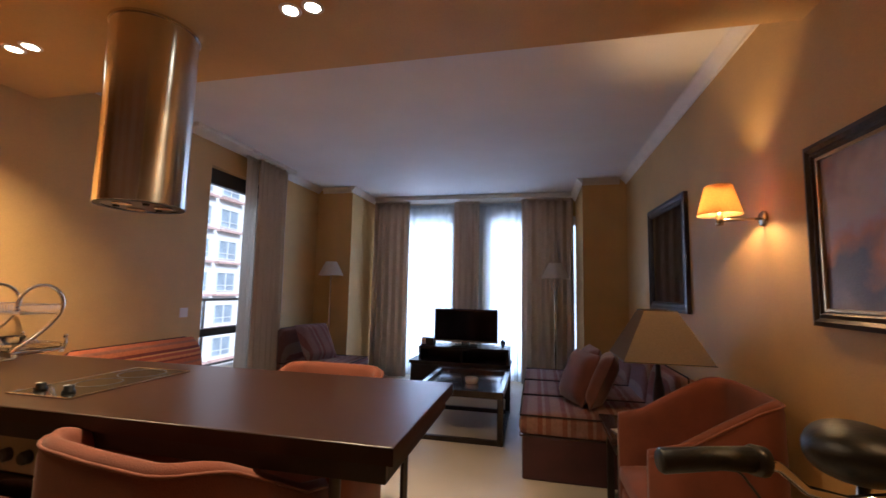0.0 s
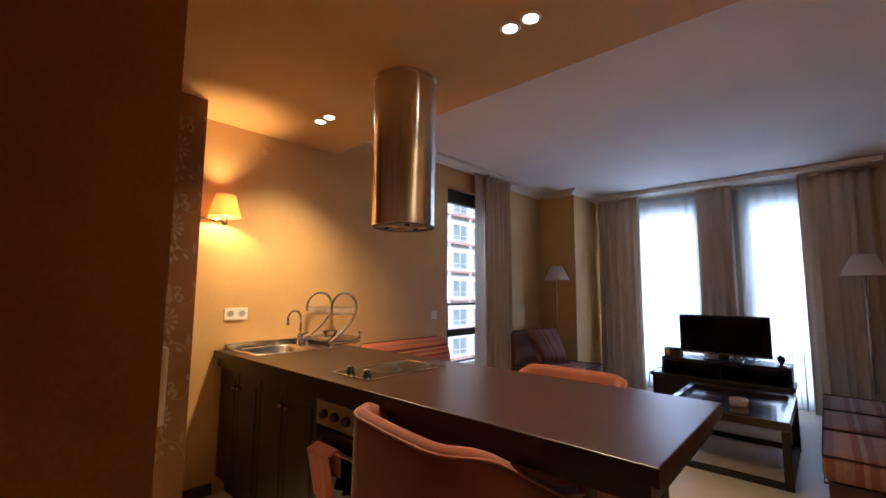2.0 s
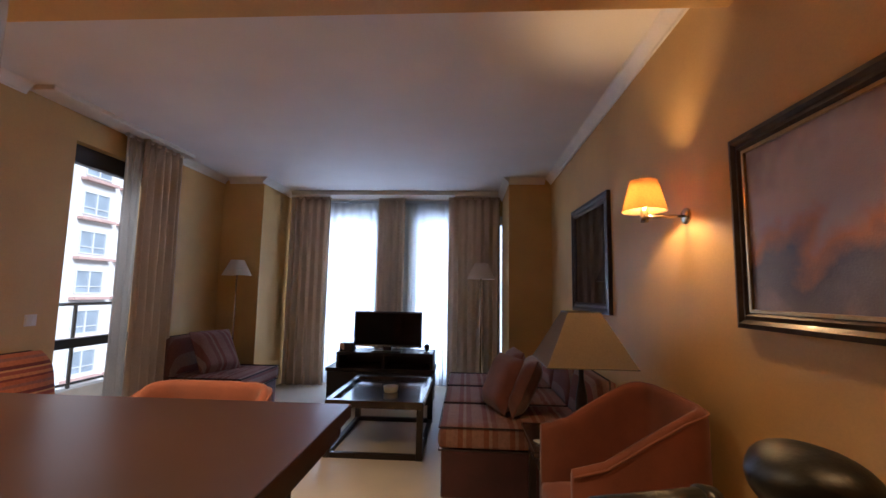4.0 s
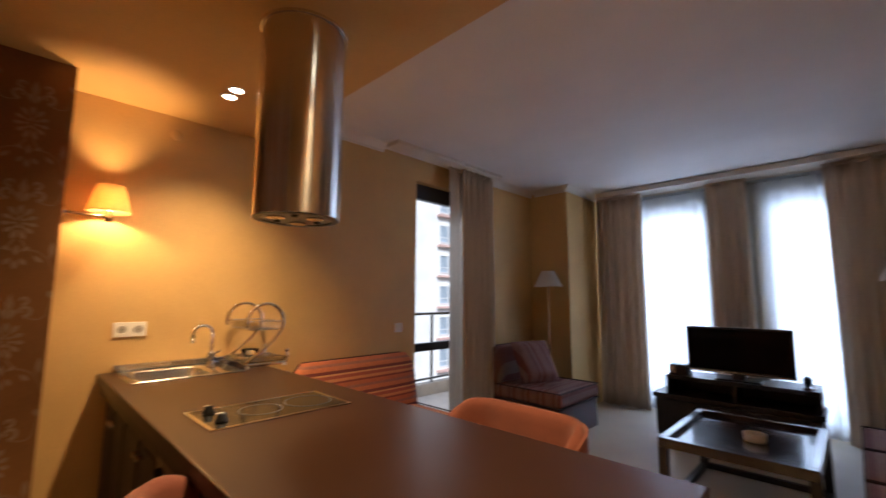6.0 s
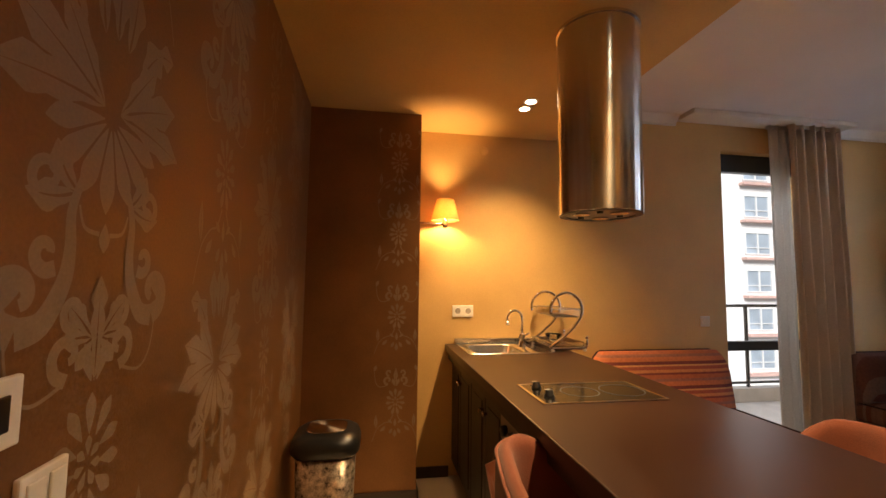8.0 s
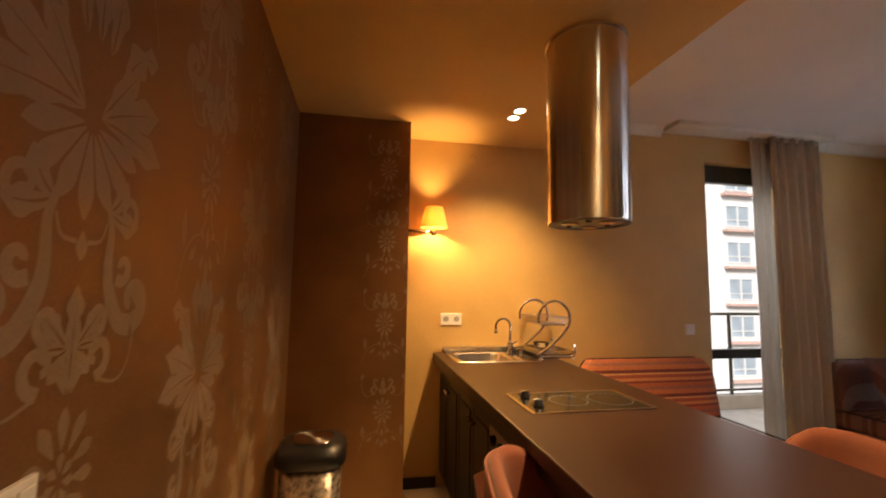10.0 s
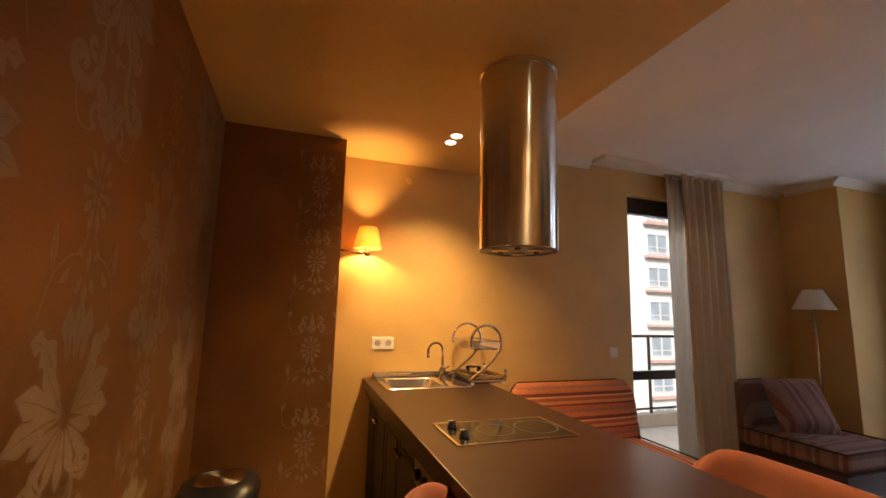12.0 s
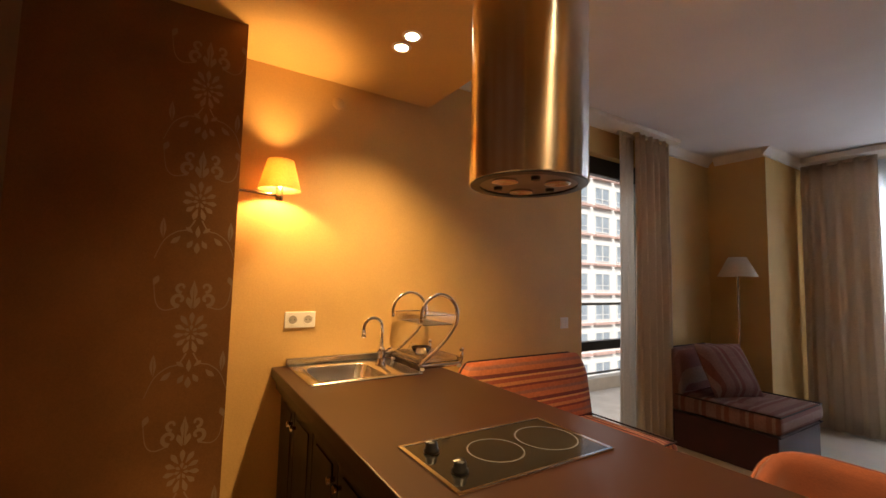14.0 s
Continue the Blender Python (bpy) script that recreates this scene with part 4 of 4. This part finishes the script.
def tv_stand():
    s = thing("tv_stand", "low dark wooden television stand", "tv stand", (-0.60, 5.62, 0))
    part("shelf", box(-0.66, 0.62, -0.22, 0.22, 0.36, 0.40, 0.004), DARKWOOD, s)
    part("top", box(-0.54, 0.60, -0.2, 0.2, 0.545, 0.58, 0.004), DARKWOOD, s)
    part("back_panel", box(-0.54, 0.60, 0.17, 0.19, 0.40, 0.545), DARKWOOD, s)
    for x in (-0.54, 0.0, 0.57):
        part("divider", box(x, x + 0.03, -0.19, 0.17, 0.40, 0.545, 0.002), DARKWOOD, s)
    part("plinth", box(-0.64, 0.60, -0.20, 0.20, 0.0, 0.36, 0.004), DARKWOOD, s)
    for x0, x1 in ((-0.635, -0.03), (-0.02, 0.595)):
        d = part("drawer_front", box(x0, x1, -0.218, -0.20, 0.04, 0.35, 0.004), DARKWOOD, s)
        part("handle", tube([((x0 + x1) / 2 - 0.06, -0.218, 0.2), ((x0 + x1) / 2 - 0.06, -0.235, 0.2), ((x0 + x1) / 2 + 0.06, -0.235, 0.2), ((x0 + x1) / 2 + 0.06, -0.218, 0.2)], 0.005), BRASS, d)
    t = thing("television", "black flat-screen television switched off", "television", (-0.556, 5.55, 0.58))
    part("screen_frame", box(-0.41, 0.41, -0.02, 0.02, 0.055, 0.475, 0.006), BLACKP, t)
    part("screen", box(-0.39, 0.39, -0.023, -0.02, 0.085, 0.455), SCREEN, t, "dark glossy screen")
    part("neck", box(-0.05, 0.05, -0.02, 0.03, 0.01, 0.07, 0.004), BLACKP, t)
    part("stand_base", box(-0.17, 0.17, -0.1, 0.1, 0.0, 0.014, 0.005), BLACKP, t)
    part("silver_strip", box(-0.39, 0.39, -0.0225, -0.02, 0.062, 0.072), STEEL, t, "silver strip")
    r = thing("media_box", "small black media box with silver front on the tv stand", "media box", (-1.03, 5.55, 0.58))
    part("case", box(-0.09, 0.07, -0.08, 0.08, 0.0, 0.10, 0.004), BLACKP, r)
    part("silver_front", box(-0.08, -0.03, -0.083, -0.08, 0.02, 0.09), STEEL, r)
    f = thing("ornament", "small dark ornament with silver base on the tv stand", "ornament", (-0.08, 5.52, 0.58))
    part("base", lathe([(0, 0), (0.04, 0), (0.04, 0.012), (0.015, 0.02), (0, 0.02)], 18), STEEL, f)
    part("figure", lathe([(0.012, 0.02), (0.03, 0.05), (0.035, 0.08), (0.015, 0.10), (0, 0.11)], 18), BLACKP, f, "", True)


tv_stand()


def floor_lamp(at, label):
    s = thing("floor_lamp", label, "floor lamp", at, 0, group="unlit floor lamps")
    part("base", lathe([(0, 0), (0.13, 0), (0.13, 0.012), (0.02, 0.03), (0, 0.03)], 32), BRASS, s, "", True)
    part("pole", tube([(0, 0, 0.02), (0, 0, 1.56)], 0.010, 12), BRASS, s, "", True)
    part("shade", lathe([(0.165, 1.455), (0.075, 1.64), (0.0735, 1.64), (0.1635, 1.455), (0.165, 1.455)], 40), SHADE_OFF, s, "ivory fabric shade", True)
    part("shade_carrier", tube([(-0.073, 0, 1.635), (0.073, 0, 1.635)], 0.003, 6), BRASS, s)
    part("carrier_stem", tube([(0, 0, 1.55), (0, 0, 1.64)], 0.004, 6), BRASS, s)


floor_lamp((-2.37, 5.355, 0), "unlit floor lamp with ivory shade behind the chaise")
floor_lamp((0.55, 5.38, 0), "unlit floor lamp with ivory shade before the drape")


def lamp_table():
    t = thing("side_table", "small dark wooden side table between chair and sofa", "side table", (1.03, 2.96, 0))
    part("tabletop", box(-0.30, 0.30, -0.25, 0.25, 0.47, 0.50, 0.005), SHINYW, t)
    part("apron", box(-0.27, 0.27, -0.22, 0.22, 0.40, 0.47, 0.003), DARKWOOD, t)
    for x in (-0.26, 0.22):
        for y in (-0.21, 0.17):
            part("leg", box(x, x + 0.04, y, y + 0.04, 0, 0.40, 0.003), DARKWOOD, t)
    l = thing("table_lamp", "unlit table lamp with a large tan pyramid shade", "table lamp", (1.03, 2.93, 0.50))
    part("base", lathe([(0, 0), (0.09, 0), (0.09, 0.015), (0.03, 0.03), (0.022, 0.08), (0.035, 0.16), (0.03, 0.24), (0.015, 0.32), (0.012, 0.45), (0, 0.45)], 28), DARKWOOD, l, "turned dark base", True)
    bm = bmesh.new()
    lv = []
    for hw2, z in ((0.232, 0.42), (0.088, 0.70), (0.086, 0.70), (0.229, 0.42)):
        lv.append([bm.verts.new((sx * hw2, sy * hw2, z)) for sx, sy in ((-1, -1), (1, -1), (1, 1), (-1, 1))])
    for a, b in zip(lv, lv[1:] + lv[:1]):
        for i in range(4):
            bm.faces.new((a[i], a[(i + 1) % 4], b[(i + 1) % 4], b[i]))
    part("shade", bm, SHADE_TAN, l, "tan linen pyramid shade")
    for z, q in ((0.42, 0.231), (0.70, 0.088)):
        part("shade_trim", tube([(-q, -q, z), (q, -q, z), (q, q, z), (-q, q, z), (-q, -q, z)], 0.003, 6), DARKWOOD, l, "dark shade trim")
    part("carrier", tube([(-0.086, 0, 0.695), (0.086, 0, 0.695)], 0.003, 6), BRASS, l)
    part("carrier_stem", tube([(0, 0, 0.44), (0, 0, 0.70)], 0.004, 6), BRASS, l)
    p = thing("papers", "crumpled pale papers on the side table", "papers", (0.86, 2.86, 0.50), 20)
    for i in range(3):
        part("sheet", moved(box(-0.09, 0.09, -0.06, 0.06, 0.0, 0.004), pose(0.01 * i, 0, 0.001 + 0.005 * i, 0, 0, 25 * i)), PAPER, p)


lamp_table()


# ---- wall pictures ----
def framed(name, label, category, y0, y1, z0, z1, border, depth):
    """A frame on the east wall; local x runs along -y of the room, z up, front towards -x."""
    f = thing(name, label, category, (XR, (y0 + y1) / 2, (z0 + z1) / 2))
    hy, hz = (y1 - y0) / 2, (z1 - z0) / 2
    prof = ((0.0, 0.0), (0.0, depth), (0.3, depth * 1.15), (0.55, depth * 0.8), (0.8, depth * 0.95), (1.0, depth * 0.55), (1.0, 0.0))
    bm = bmesh.new()
    rings = []
    for u, dd in prof:
        i = u * border
        rings.append([bm.verts.new((-dd, sy * (hy - i), sz * (hz - i))) for sy, sz in ((-1, -1), (1, -1), (1, 1), (-1, 1))])
    for a, b in zip(rings, rings[1:]):
        for i in range(4):
            bm.faces.new((a[i], a[(i + 1) % 4], b[(i + 1) % 4], b[i]))
    part("frame", bm, FRAMEM, f, "dark moulded frame")
    return f, hy - border, hz - border


FRAMEM = mat("dark_bronze_frame", (0.035, 0.02, 0.014), 0.36, metal=0.2, vary=0.3, scale=20, bump=0.1, coat=0.1)
GILT = mat("gilt_inner_edge", (0.45, 0.28, 0.12), 0.3, metal=0.8, vary=0.2)
f, hy, hz = framed("glazed_picture", "dark picture behind glass in a wide dark frame", "picture", 3.44, 4.30, 1.16, 2.04, 0.075, 0.03)
f.matrix_world = pose(XR - 0.017, 3.87, 1.60, 0, 0, 2.3)
part("glazed_print", box(-0.014, -0.010, -hy - 0.01, hy + 0.01, -hz - 0.01, hz + 0.01), GLAZED, f, "dark print behind shiny glass")
f, hy, hz = framed("painting", "dusky landscape painting in a dark moulded frame", "painting", 1.31, 2.07, 1.19, 1.88, 0.055, 0.03)
bm = box(-0.022, -0.012, -hy, -hy + 0.012, -hz, hz, 0.001)
for a in ((hy - 0.012, hy, -hz, hz), (-hy + 0.012, hy - 0.012, -hz, -hz + 0.012), (-hy + 0.012, hy - 0.012, hz - 0.012, hz)):
    box(-0.022, -0.012, *a, 0.001, into=bm)
part("gilt_edge", bm, GILT, f, "thin gilt inner edge")


def canvas_material():
    """Brushed-on dusky colours: grey mauve sky, dark land below, a warm patch."""
    m = mat("painted_canvas", (0.2, 0.2, 0.2), 0.45, bump=0.5, grain=200)
    n, l = m.node_tree.nodes, m.node_tree.links
    co, sep = n.new("ShaderNodeTexCoord"), n.new("ShaderNodeSeparateXYZ")
    ns, add, ramp = n.new("ShaderNodeTexNoise"), n.new("ShaderNodeMath"), n.new("ShaderNodeValToRGB")
    ns.inputs["Scale"].default_value, ns.inputs["Detail"].default_value = 6, 6
    l.new(co.outputs["Object"], ns.inputs["Vector"])
    l.new(co.outputs["Object"], sep.inputs[0])
    add.operation = "MULTIPLY_ADD"
    l.new(ns.outputs["Fac"], add.inputs[0])
    add.inputs[1].default_value = 0.55
    mr = n.new("ShaderNodeMapRange")
    mr.inputs["From Min"].default_value, mr.inputs["From Max"].default_value = -0.30, 0.30
    mr.inputs["To Min"].default_value, mr.inputs["To Max"].default_value = -0.1, 0.7
    l.new(sep.outputs[2], mr.inputs["Value"])
    l.new(mr.outputs["Result"], add.inputs[2])
    l.new(add.outputs[0], ramp.inputs["Fac"])
    cr = ramp.color_ramp
    cr.elements[0].position, cr.elements[0].color = 0.05, (0.42, 0.35, 0.30, 1)
    cr.elements[1].position, cr.elements[1].color = 0.95, (0.28, 0.22, 0.24, 1)
    for pos, col in ((0.25, (0.15, 0.13, 0.15)), (0.38, (0.10, 0.09, 0.12)), (0.5, (0.46, 0.20, 0.10)), (0.62, (0.44, 0.36, 0.36)), (0.78, (0.48, 0.41, 0.43))):
        e = cr.elements.new(pos)
        e.color = (*col, 1)
    l.new(ramp.outputs["Color"], n["Principled BSDF"].inputs["Base Color"])
    return m


part("canvas", box(-0.012, -0.006, -hy, hy, -hz, hz), canvas_material(), f, "painted canvas in dusky mauve and rust")


# ---- folded bicycle beside the tub chair ----
def bicycle():
    b = thing("folding_bicycle", "folded bicycle with chrome handlebar parked by the wall", "bicycle", (1.0, 1.33, 0))
    bar = [(-0.36, -0.06, 0.925), (-0.22, -0.04, 0.935), (-0.14, -0.02, 0.915), (-0.08, 0.0, 0.865), (0.0, 0.0, 0.85), (0.08, 0.0, 0.865), (0.15, -0.02, 0.915), (0.22, -0.03, 0.935), (0.36, -0.05, 0.925)]
    hb = part("handlebar", tube(bar, 0.012, 12), CHROME, b, "bent chrome handlebar", True)
    for s in (-1, 1):
        part("grip", tube([(s * 0.40, -0.068, 0.92), (s * 0.395, -0.067, 0.92), (s * 0.27, -0.05, 0.932), (s * 0.20, -0.035, 0.931)], 0.021, 14, radii=[0.024, 0.028, 0.025, 0.028]), RUBBER, hb, "black rubber grip", True)
        part("clamp", tube([(s * 0.205, -0.036, 0.931), (s * 0.20, -0.035, 0.931), (s * 0.175, -0.029, 0.926), (s * 0.17, -0.028, 0.925)], 0.03, 14, radii=[0.024, 0.033, 0.033, 0.022]), BLACKP, hb, "black lever clamp", True)
        part("brake_lever", tube([(s * 0.24, -0.05, 0.93), (s * 0.24, 0.0, 0.915), (s * 0.30, 0.03, 0.90), (s * 0.38, 0.025, 0.885)], 0.007, 8), BLACKP, hb, "black brake lever", True)
        part("cable", tube([(s * 0.24, 0.0, 0.91), (s * 0.18, 0.06, 0.86), (s * 0.08, 0.05, 0.72), (s * 0.02, 0.02, 0.6)], 0.003, 6), BLACKP, hb, "black cable", True)
    part("stem", tube([(0, 0, 0.85), (0, 0.02, 0.40)], 0.018, 12), BLACKP, b, "", True)
    part("seat_post", tube([(0.10, 0.10, 0.90), (0.06, 0.14, 0.35)], 0.015, 12), CHROME, b, "", True)
    sad = bmesh.new()
    bmesh.ops.create_uvsphere(sad, u_segments=28, v_segments=16, radius=1)
    for v in sad.verts:
        x, y, z = v.co
        w = 0.115 * (1.0 - 0.25 * max(0, y))
        v.co = (0.085 + x * w, 0.10 + y * 0.125, 0.925 + z * 0.07 + 0.012 * y * y)
    part("saddle", sad, RUBBER, b, "padded black saddle", True)
    part("frame_tube", tube([(0, 0.02, 0.42), (0.02, 0.12, 0.36), (0.04, 0.30, 0.34)], 0.022, 12), BLACKP, b, "", True)
    for x, y in ((-0.06, 0.10), (0.12, 0.14)):
        wl = part("wheel", lathe([(0.185, -0.008), (0.185, 0.008), (0.175, 0.010), (0.172, 0), (0.175, -0.010), (0.185, -0.008)], 40, pose(x, y, 0.205, 0, 90, 0)), CHROME, b, "", True)
        part("tyre", lathe([(0.185 + 0.02 * math.cos(a * math.pi / 5), 0.02 * math.sin(a * math.pi / 5)) for a in range(11)], 40, pose(x, y, 0.205, 0, 90, 0)), RUBBER, wl, "black tyre", True)
        part("hub", lathe([(0, -0.04), (0.02, -0.04), (0.02, 0.04), (0, 0.04)], 14, pose(x, y, 0.205, 0, 90, 0)), CHROME, wl)
        sp = bmesh.new()
        for k in range(14):
            a = 2 * math.pi * k / 14
            join(sp, tube([(x, y + 0.018 * math.cos(a), 0.205 + 0.018 * math.sin(a)), (x, y + 0.174 * math.cos(a), 0.205 + 0.174 * math.sin(a))], 0.0015, 5))
        part("spokes", sp, CHROME, wl)
    part("axle_bar", tube([(-0.12, 0.10, 0.205), (0.0, 0.06, 0.40)], 0.012, 8), BLACKP, b)
    part("axle_bar", tube([(0.16, 0.14, 0.205), (0.04, 0.14, 0.36)], 0.012, 8), BLACKP, b)


bicycle()


# ---- wallpaper print ----
def petal(bm, bx, bz, angle, length, width, curl=0.0, peak=0.62, lobes=0, vein=True):
    """One flat petal from (bx, bz): broad towards its pointed tip, split by a thin vein; lobes make its edge ragged."""
    n = 12
    lift = -0.0012 + 0.000001 * len(bm.faces)
    p = Vector((bx, bz))
    rows = []
    for i in range(n + 1):
        u = i / n
        a = radians(angle + curl * u)
        if i:
            p = p + Vector((math.cos(a), math.sin(a))) * (length / n)
        w = (u / peak) ** 0.75 if u < peak else max(0.0, 1 - ((u - peak) / (1 - peak)) ** 2.2)
        w = max(width * w * (1 + (0.17 * math.sin(u * math.pi * 2 * lobes) if lobes else 0)), 0.002)
        side = Vector((-math.sin(a), math.cos(a)))
        v = min(0.003, w * 0.2) * (1 - u) if vein else 0.0
        rows.append([bm.verts.new((*(p + side * d), lift)) for d in (w / 2, v, -v, -w / 2)])
    for a, b in zip(rows, rows[1:]):
        bm.faces.new((a[0], a[1], b[1], b[0]))
        bm.faces.new((a[2], a[3], b[3], b[2]))


def ribbon(bm, points, w0, w1):
    """A tapering band through points, smoothed by a spline."""
    pts = [Vector(p) for p in points]
    fine = []
    for i in range(len(pts) - 1):
        a, b, c, d = pts[max(i - 1, 0)], pts[i], pts[i + 1], pts[min(i + 2, len(pts) - 1)]
        for k in range(6):
            u = k / 6
            fine.append(0.5 * (2 * b + (c - a) * u + (2 * a - 5 * b + 4 * c - d) * u * u + (3 * b - a - 3 * c + d) * u ** 3))
    fine.append(pts[-1])
    lift = -0.0012 + 0.000001 * len(bm.faces)
    prev = None
    for i, p in enumerate(fine):
        t = (fine[min(i + 1, len(fine) - 1)] - fine[max(i - 1, 0)]).normalized()
        w = (w0 + (w1 - w0) * i / (len(fine) - 1)) / 2
        pair = [bm.verts.new((p.x - t.y * w, p.y + t.x * w, lift)), bm.verts.new((p.x + t.y * w, p.y - t.x * w, lift))]
        if prev:
            bm.faces.new((prev[0], prev[1], pair[1], pair[0]))
        prev = pair


def spiral(cx, cz, r, a0, turn):
    """Points of a curl that winds inwards."""
    return [(cx + r * (1 - 0.75 * i / 8) * math.cos(radians(a0 + turn * i / 8)), cz + r * (1 - 0.75 * i / 8) * math.sin(radians(a0 + turn * i / 8))) for i in range(9)]


def large_flower():
    """The damask's large bloom: fanned petals, broad side leaves, a crown, and a pair of scrolled stalks below."""
    bm = bmesh.new()
    for k in range(7):
        ang = -90 + (k - 3) * 25
        petal(bm, 0.018 * math.cos(radians(ang)), 0.018 * math.sin(radians(ang)), ang, 0.120 + 0.012 * (k % 2 == 1), 0.037, 6 * (3 - k) / 3, 0.66, 0, False)
    for s in (-1, 1):
        for ang, ln, w, cu in ((2, 0.20, 0.060, -16), (29, 0.19, 0.064, -14), (54, 0.16, 0.048, -6)):
            petal(bm, s * 0.02, 0.014, 90 - s * (90 - ang), ln, w, s * -cu * -1, 0.60, 3)
        petal(bm, s * 0.075, 0.105, 90 - s * 25, 0.10, 0.06, s * -28, 0.55, 2)
        petal(bm, s * 0.03, 0.125, 90 - s * 14, 0.13, 0.05, s * 12, 0.6, 2)
        petal(bm, s * 0.11, 0.165, 90 - s * 60, 0.07, 0.045, s * -30, 0.6, 2)
        # leafy curl, stalk and outer scroll
        petal(bm, s * 0.066, -0.125, 90 - s * 62, 0.075, 0.045, s * 50, 0.5, 2)
        petal(bm, s * 0.070, -0.130, 90 - s * 118, 0.085, 0.04, s * 40, 0.5, 2)
        ribbon(bm, spiral(s * 0.118, -0.118, 0.030, 90 - s * 150, s * 330), 0.016, 0.012)
        ribbon(bm, [(s * 0.055, -0.105), (s * 0.072, -0.155), (s * 0.070, -0.21), (s * 0.078, -0.255), (s * 0.11, -0.305), (s * 0.15, -0.315)], 0.012, 0.040)
        ribbon(bm, spiral(s * 0.152, -0.272, 0.042, 270, s * 330), 0.040, 0.016)
        ribbon(bm, spiral(s * 0.112, -0.215, 0.026, 270 - s * 40, s * 310), 0.022, 0.014)
        ribbon(bm, [(s * 0.058, -0.145), (s * 0.045, -0.175), (s * 0.012, -0.182)], 0.004, 0.008)
        petal(bm, s * 0.012, -0.335, 90 - s * 38, 0.075, 0.034, s * -16, 0.6, 2)
        petal(bm, s * 0.012, -0.335, 90 - s * 80, 0.065, 0.032, s * -20, 0.6, 2)
        petal(bm, s * 0.010, -0.340, 270 + s * 40, 0.05, 0.028, 0, 0.6, 0, False)
    petal(bm, 0, 0.13, 90, 0.14, 0.05, 0, 0.5, 3)
    petal(bm, 0, -0.165, 270, 0.045, 0.026, 0, 0.5, 0, False)
    petal(bm, 0, -0.33, 90, 0.085, 0.034, 0, 0.6, 2)
    petal(bm, 0, -0.335, 270, 0.06, 0.03, 0, 0.6)
    return mesh_of("printed_flower", bm, MOTIF)


def small_flower():
    """The damask's small rosette with buds on thin stems and a pair of curls above."""
    bm = bmesh.new()
    for ring_r, count, ln, w in ((0.028, 11, 0.048, 0.024), (0.008, 7, 0.022, 0.015)):
        for k in range(count):
            a = 90 + 360 * k / count
            petal(bm, ring_r * math.cos(radians(a)), ring_r * 1.5 * math.sin(radians(a)), a, ln * (1.25 if abs(math.sin(radians(a))) > 0.8 else 1.0), w, 0, 0.6, 0, False)
    for s in (-1, 1):
        ribbon(bm, [(s * 0.015, -0.10), (s * 0.045, -0.15), (s * 0.09, -0.165), (s * 0.14, -0.21), (s * 0.175, -0.30)], 0.007, 0.003)
        petal(bm, s * 0.145, -0.20, 90 - s * 6, 0.10, 0.026, s * 8, 0.4)
        petal(bm, s * 0.075, -0.185, 90 - s * 150, 0.055, 0.024, s * 30, 0.5, 0, False)
        petal(bm, s * 0.020, -0.205, 270 + s * 30, 0.045, 0.024, 0, 0.5, 0, False)
        petal(bm, s * 0.022, -0.165, 90 - s * 50, 0.04, 0.02, 0, 0.5, 0, False)
        ribbon(bm, spiral(s * 0.060, 0.165, 0.034, 270, s * 340), 0.020, 0.012)
        ribbon(bm, spiral(s * 0.052, 0.225, 0.026, 270, s * 300), 0.016, 0.010)
        ribbon(bm, [(s * 0.065, 0.128), (s * 0.12, 0.115), (s * 0.155, 0.15), (s * 0.17, 0.25)], 0.006, 0.003)
        petal(bm, s * 0.170, 0.235, 90 + s * 20, 0.05, 0.026, 0, 0.5, 0, False)
        petal(bm, s * 0.006, 0.12, 90 - s * 24, 0.06, 0.024, s * 10, 0.6, 0, False)
    petal(bm, 0, -0.215, 270, 0.055, 0.028, 0, 0.5, 0, False)
    petal(bm, 0, -0.13, 270, 0.06, 0.022, 0, 0.5, 0, False)
    petal(bm, 0, 0.12, 90, 0.14, 0.03, 0, 0.5, 2)
    return mesh_of("printed_flower", bm, MOTIF)


LARGE, SMALL = large_flower(), small_flower()


def print_flower(parent, mesh, m):
    o = new("printed_flower", mesh)
    o.parent = parent
    o.matrix_world = m


# half-drop repeat: large blooms and rosettes take turns down each column
for i, x in enumerate((-0.455, -0.96, -1.465, -1.97)):
    for z, mesh in (((0.55, LARGE), (1.07, SMALL), (1.59, LARGE), (2.11, SMALL)), ((0.59, SMALL), (1.11, LARGE), (1.63, SMALL), (2.15, LARGE)))[i % 2]:
        print_flower(paper_wall, mesh, Matrix.Translation((x, YW + 0.0016, z)) @ pose(0, 0, 0, 90, 0, 180))
for y, rows in ((0.86, ((0.60, SMALL), (1.12, SMALL), (1.64, SMALL), (2.10, SMALL))),):
    for z, mesh in rows:
        print_flower(pier, mesh, Matrix.Translation((-2.3834, y, z)) @ pose(0, 0, 0, 90, 0, 90) @ Matrix.Scale(0.78, 4))
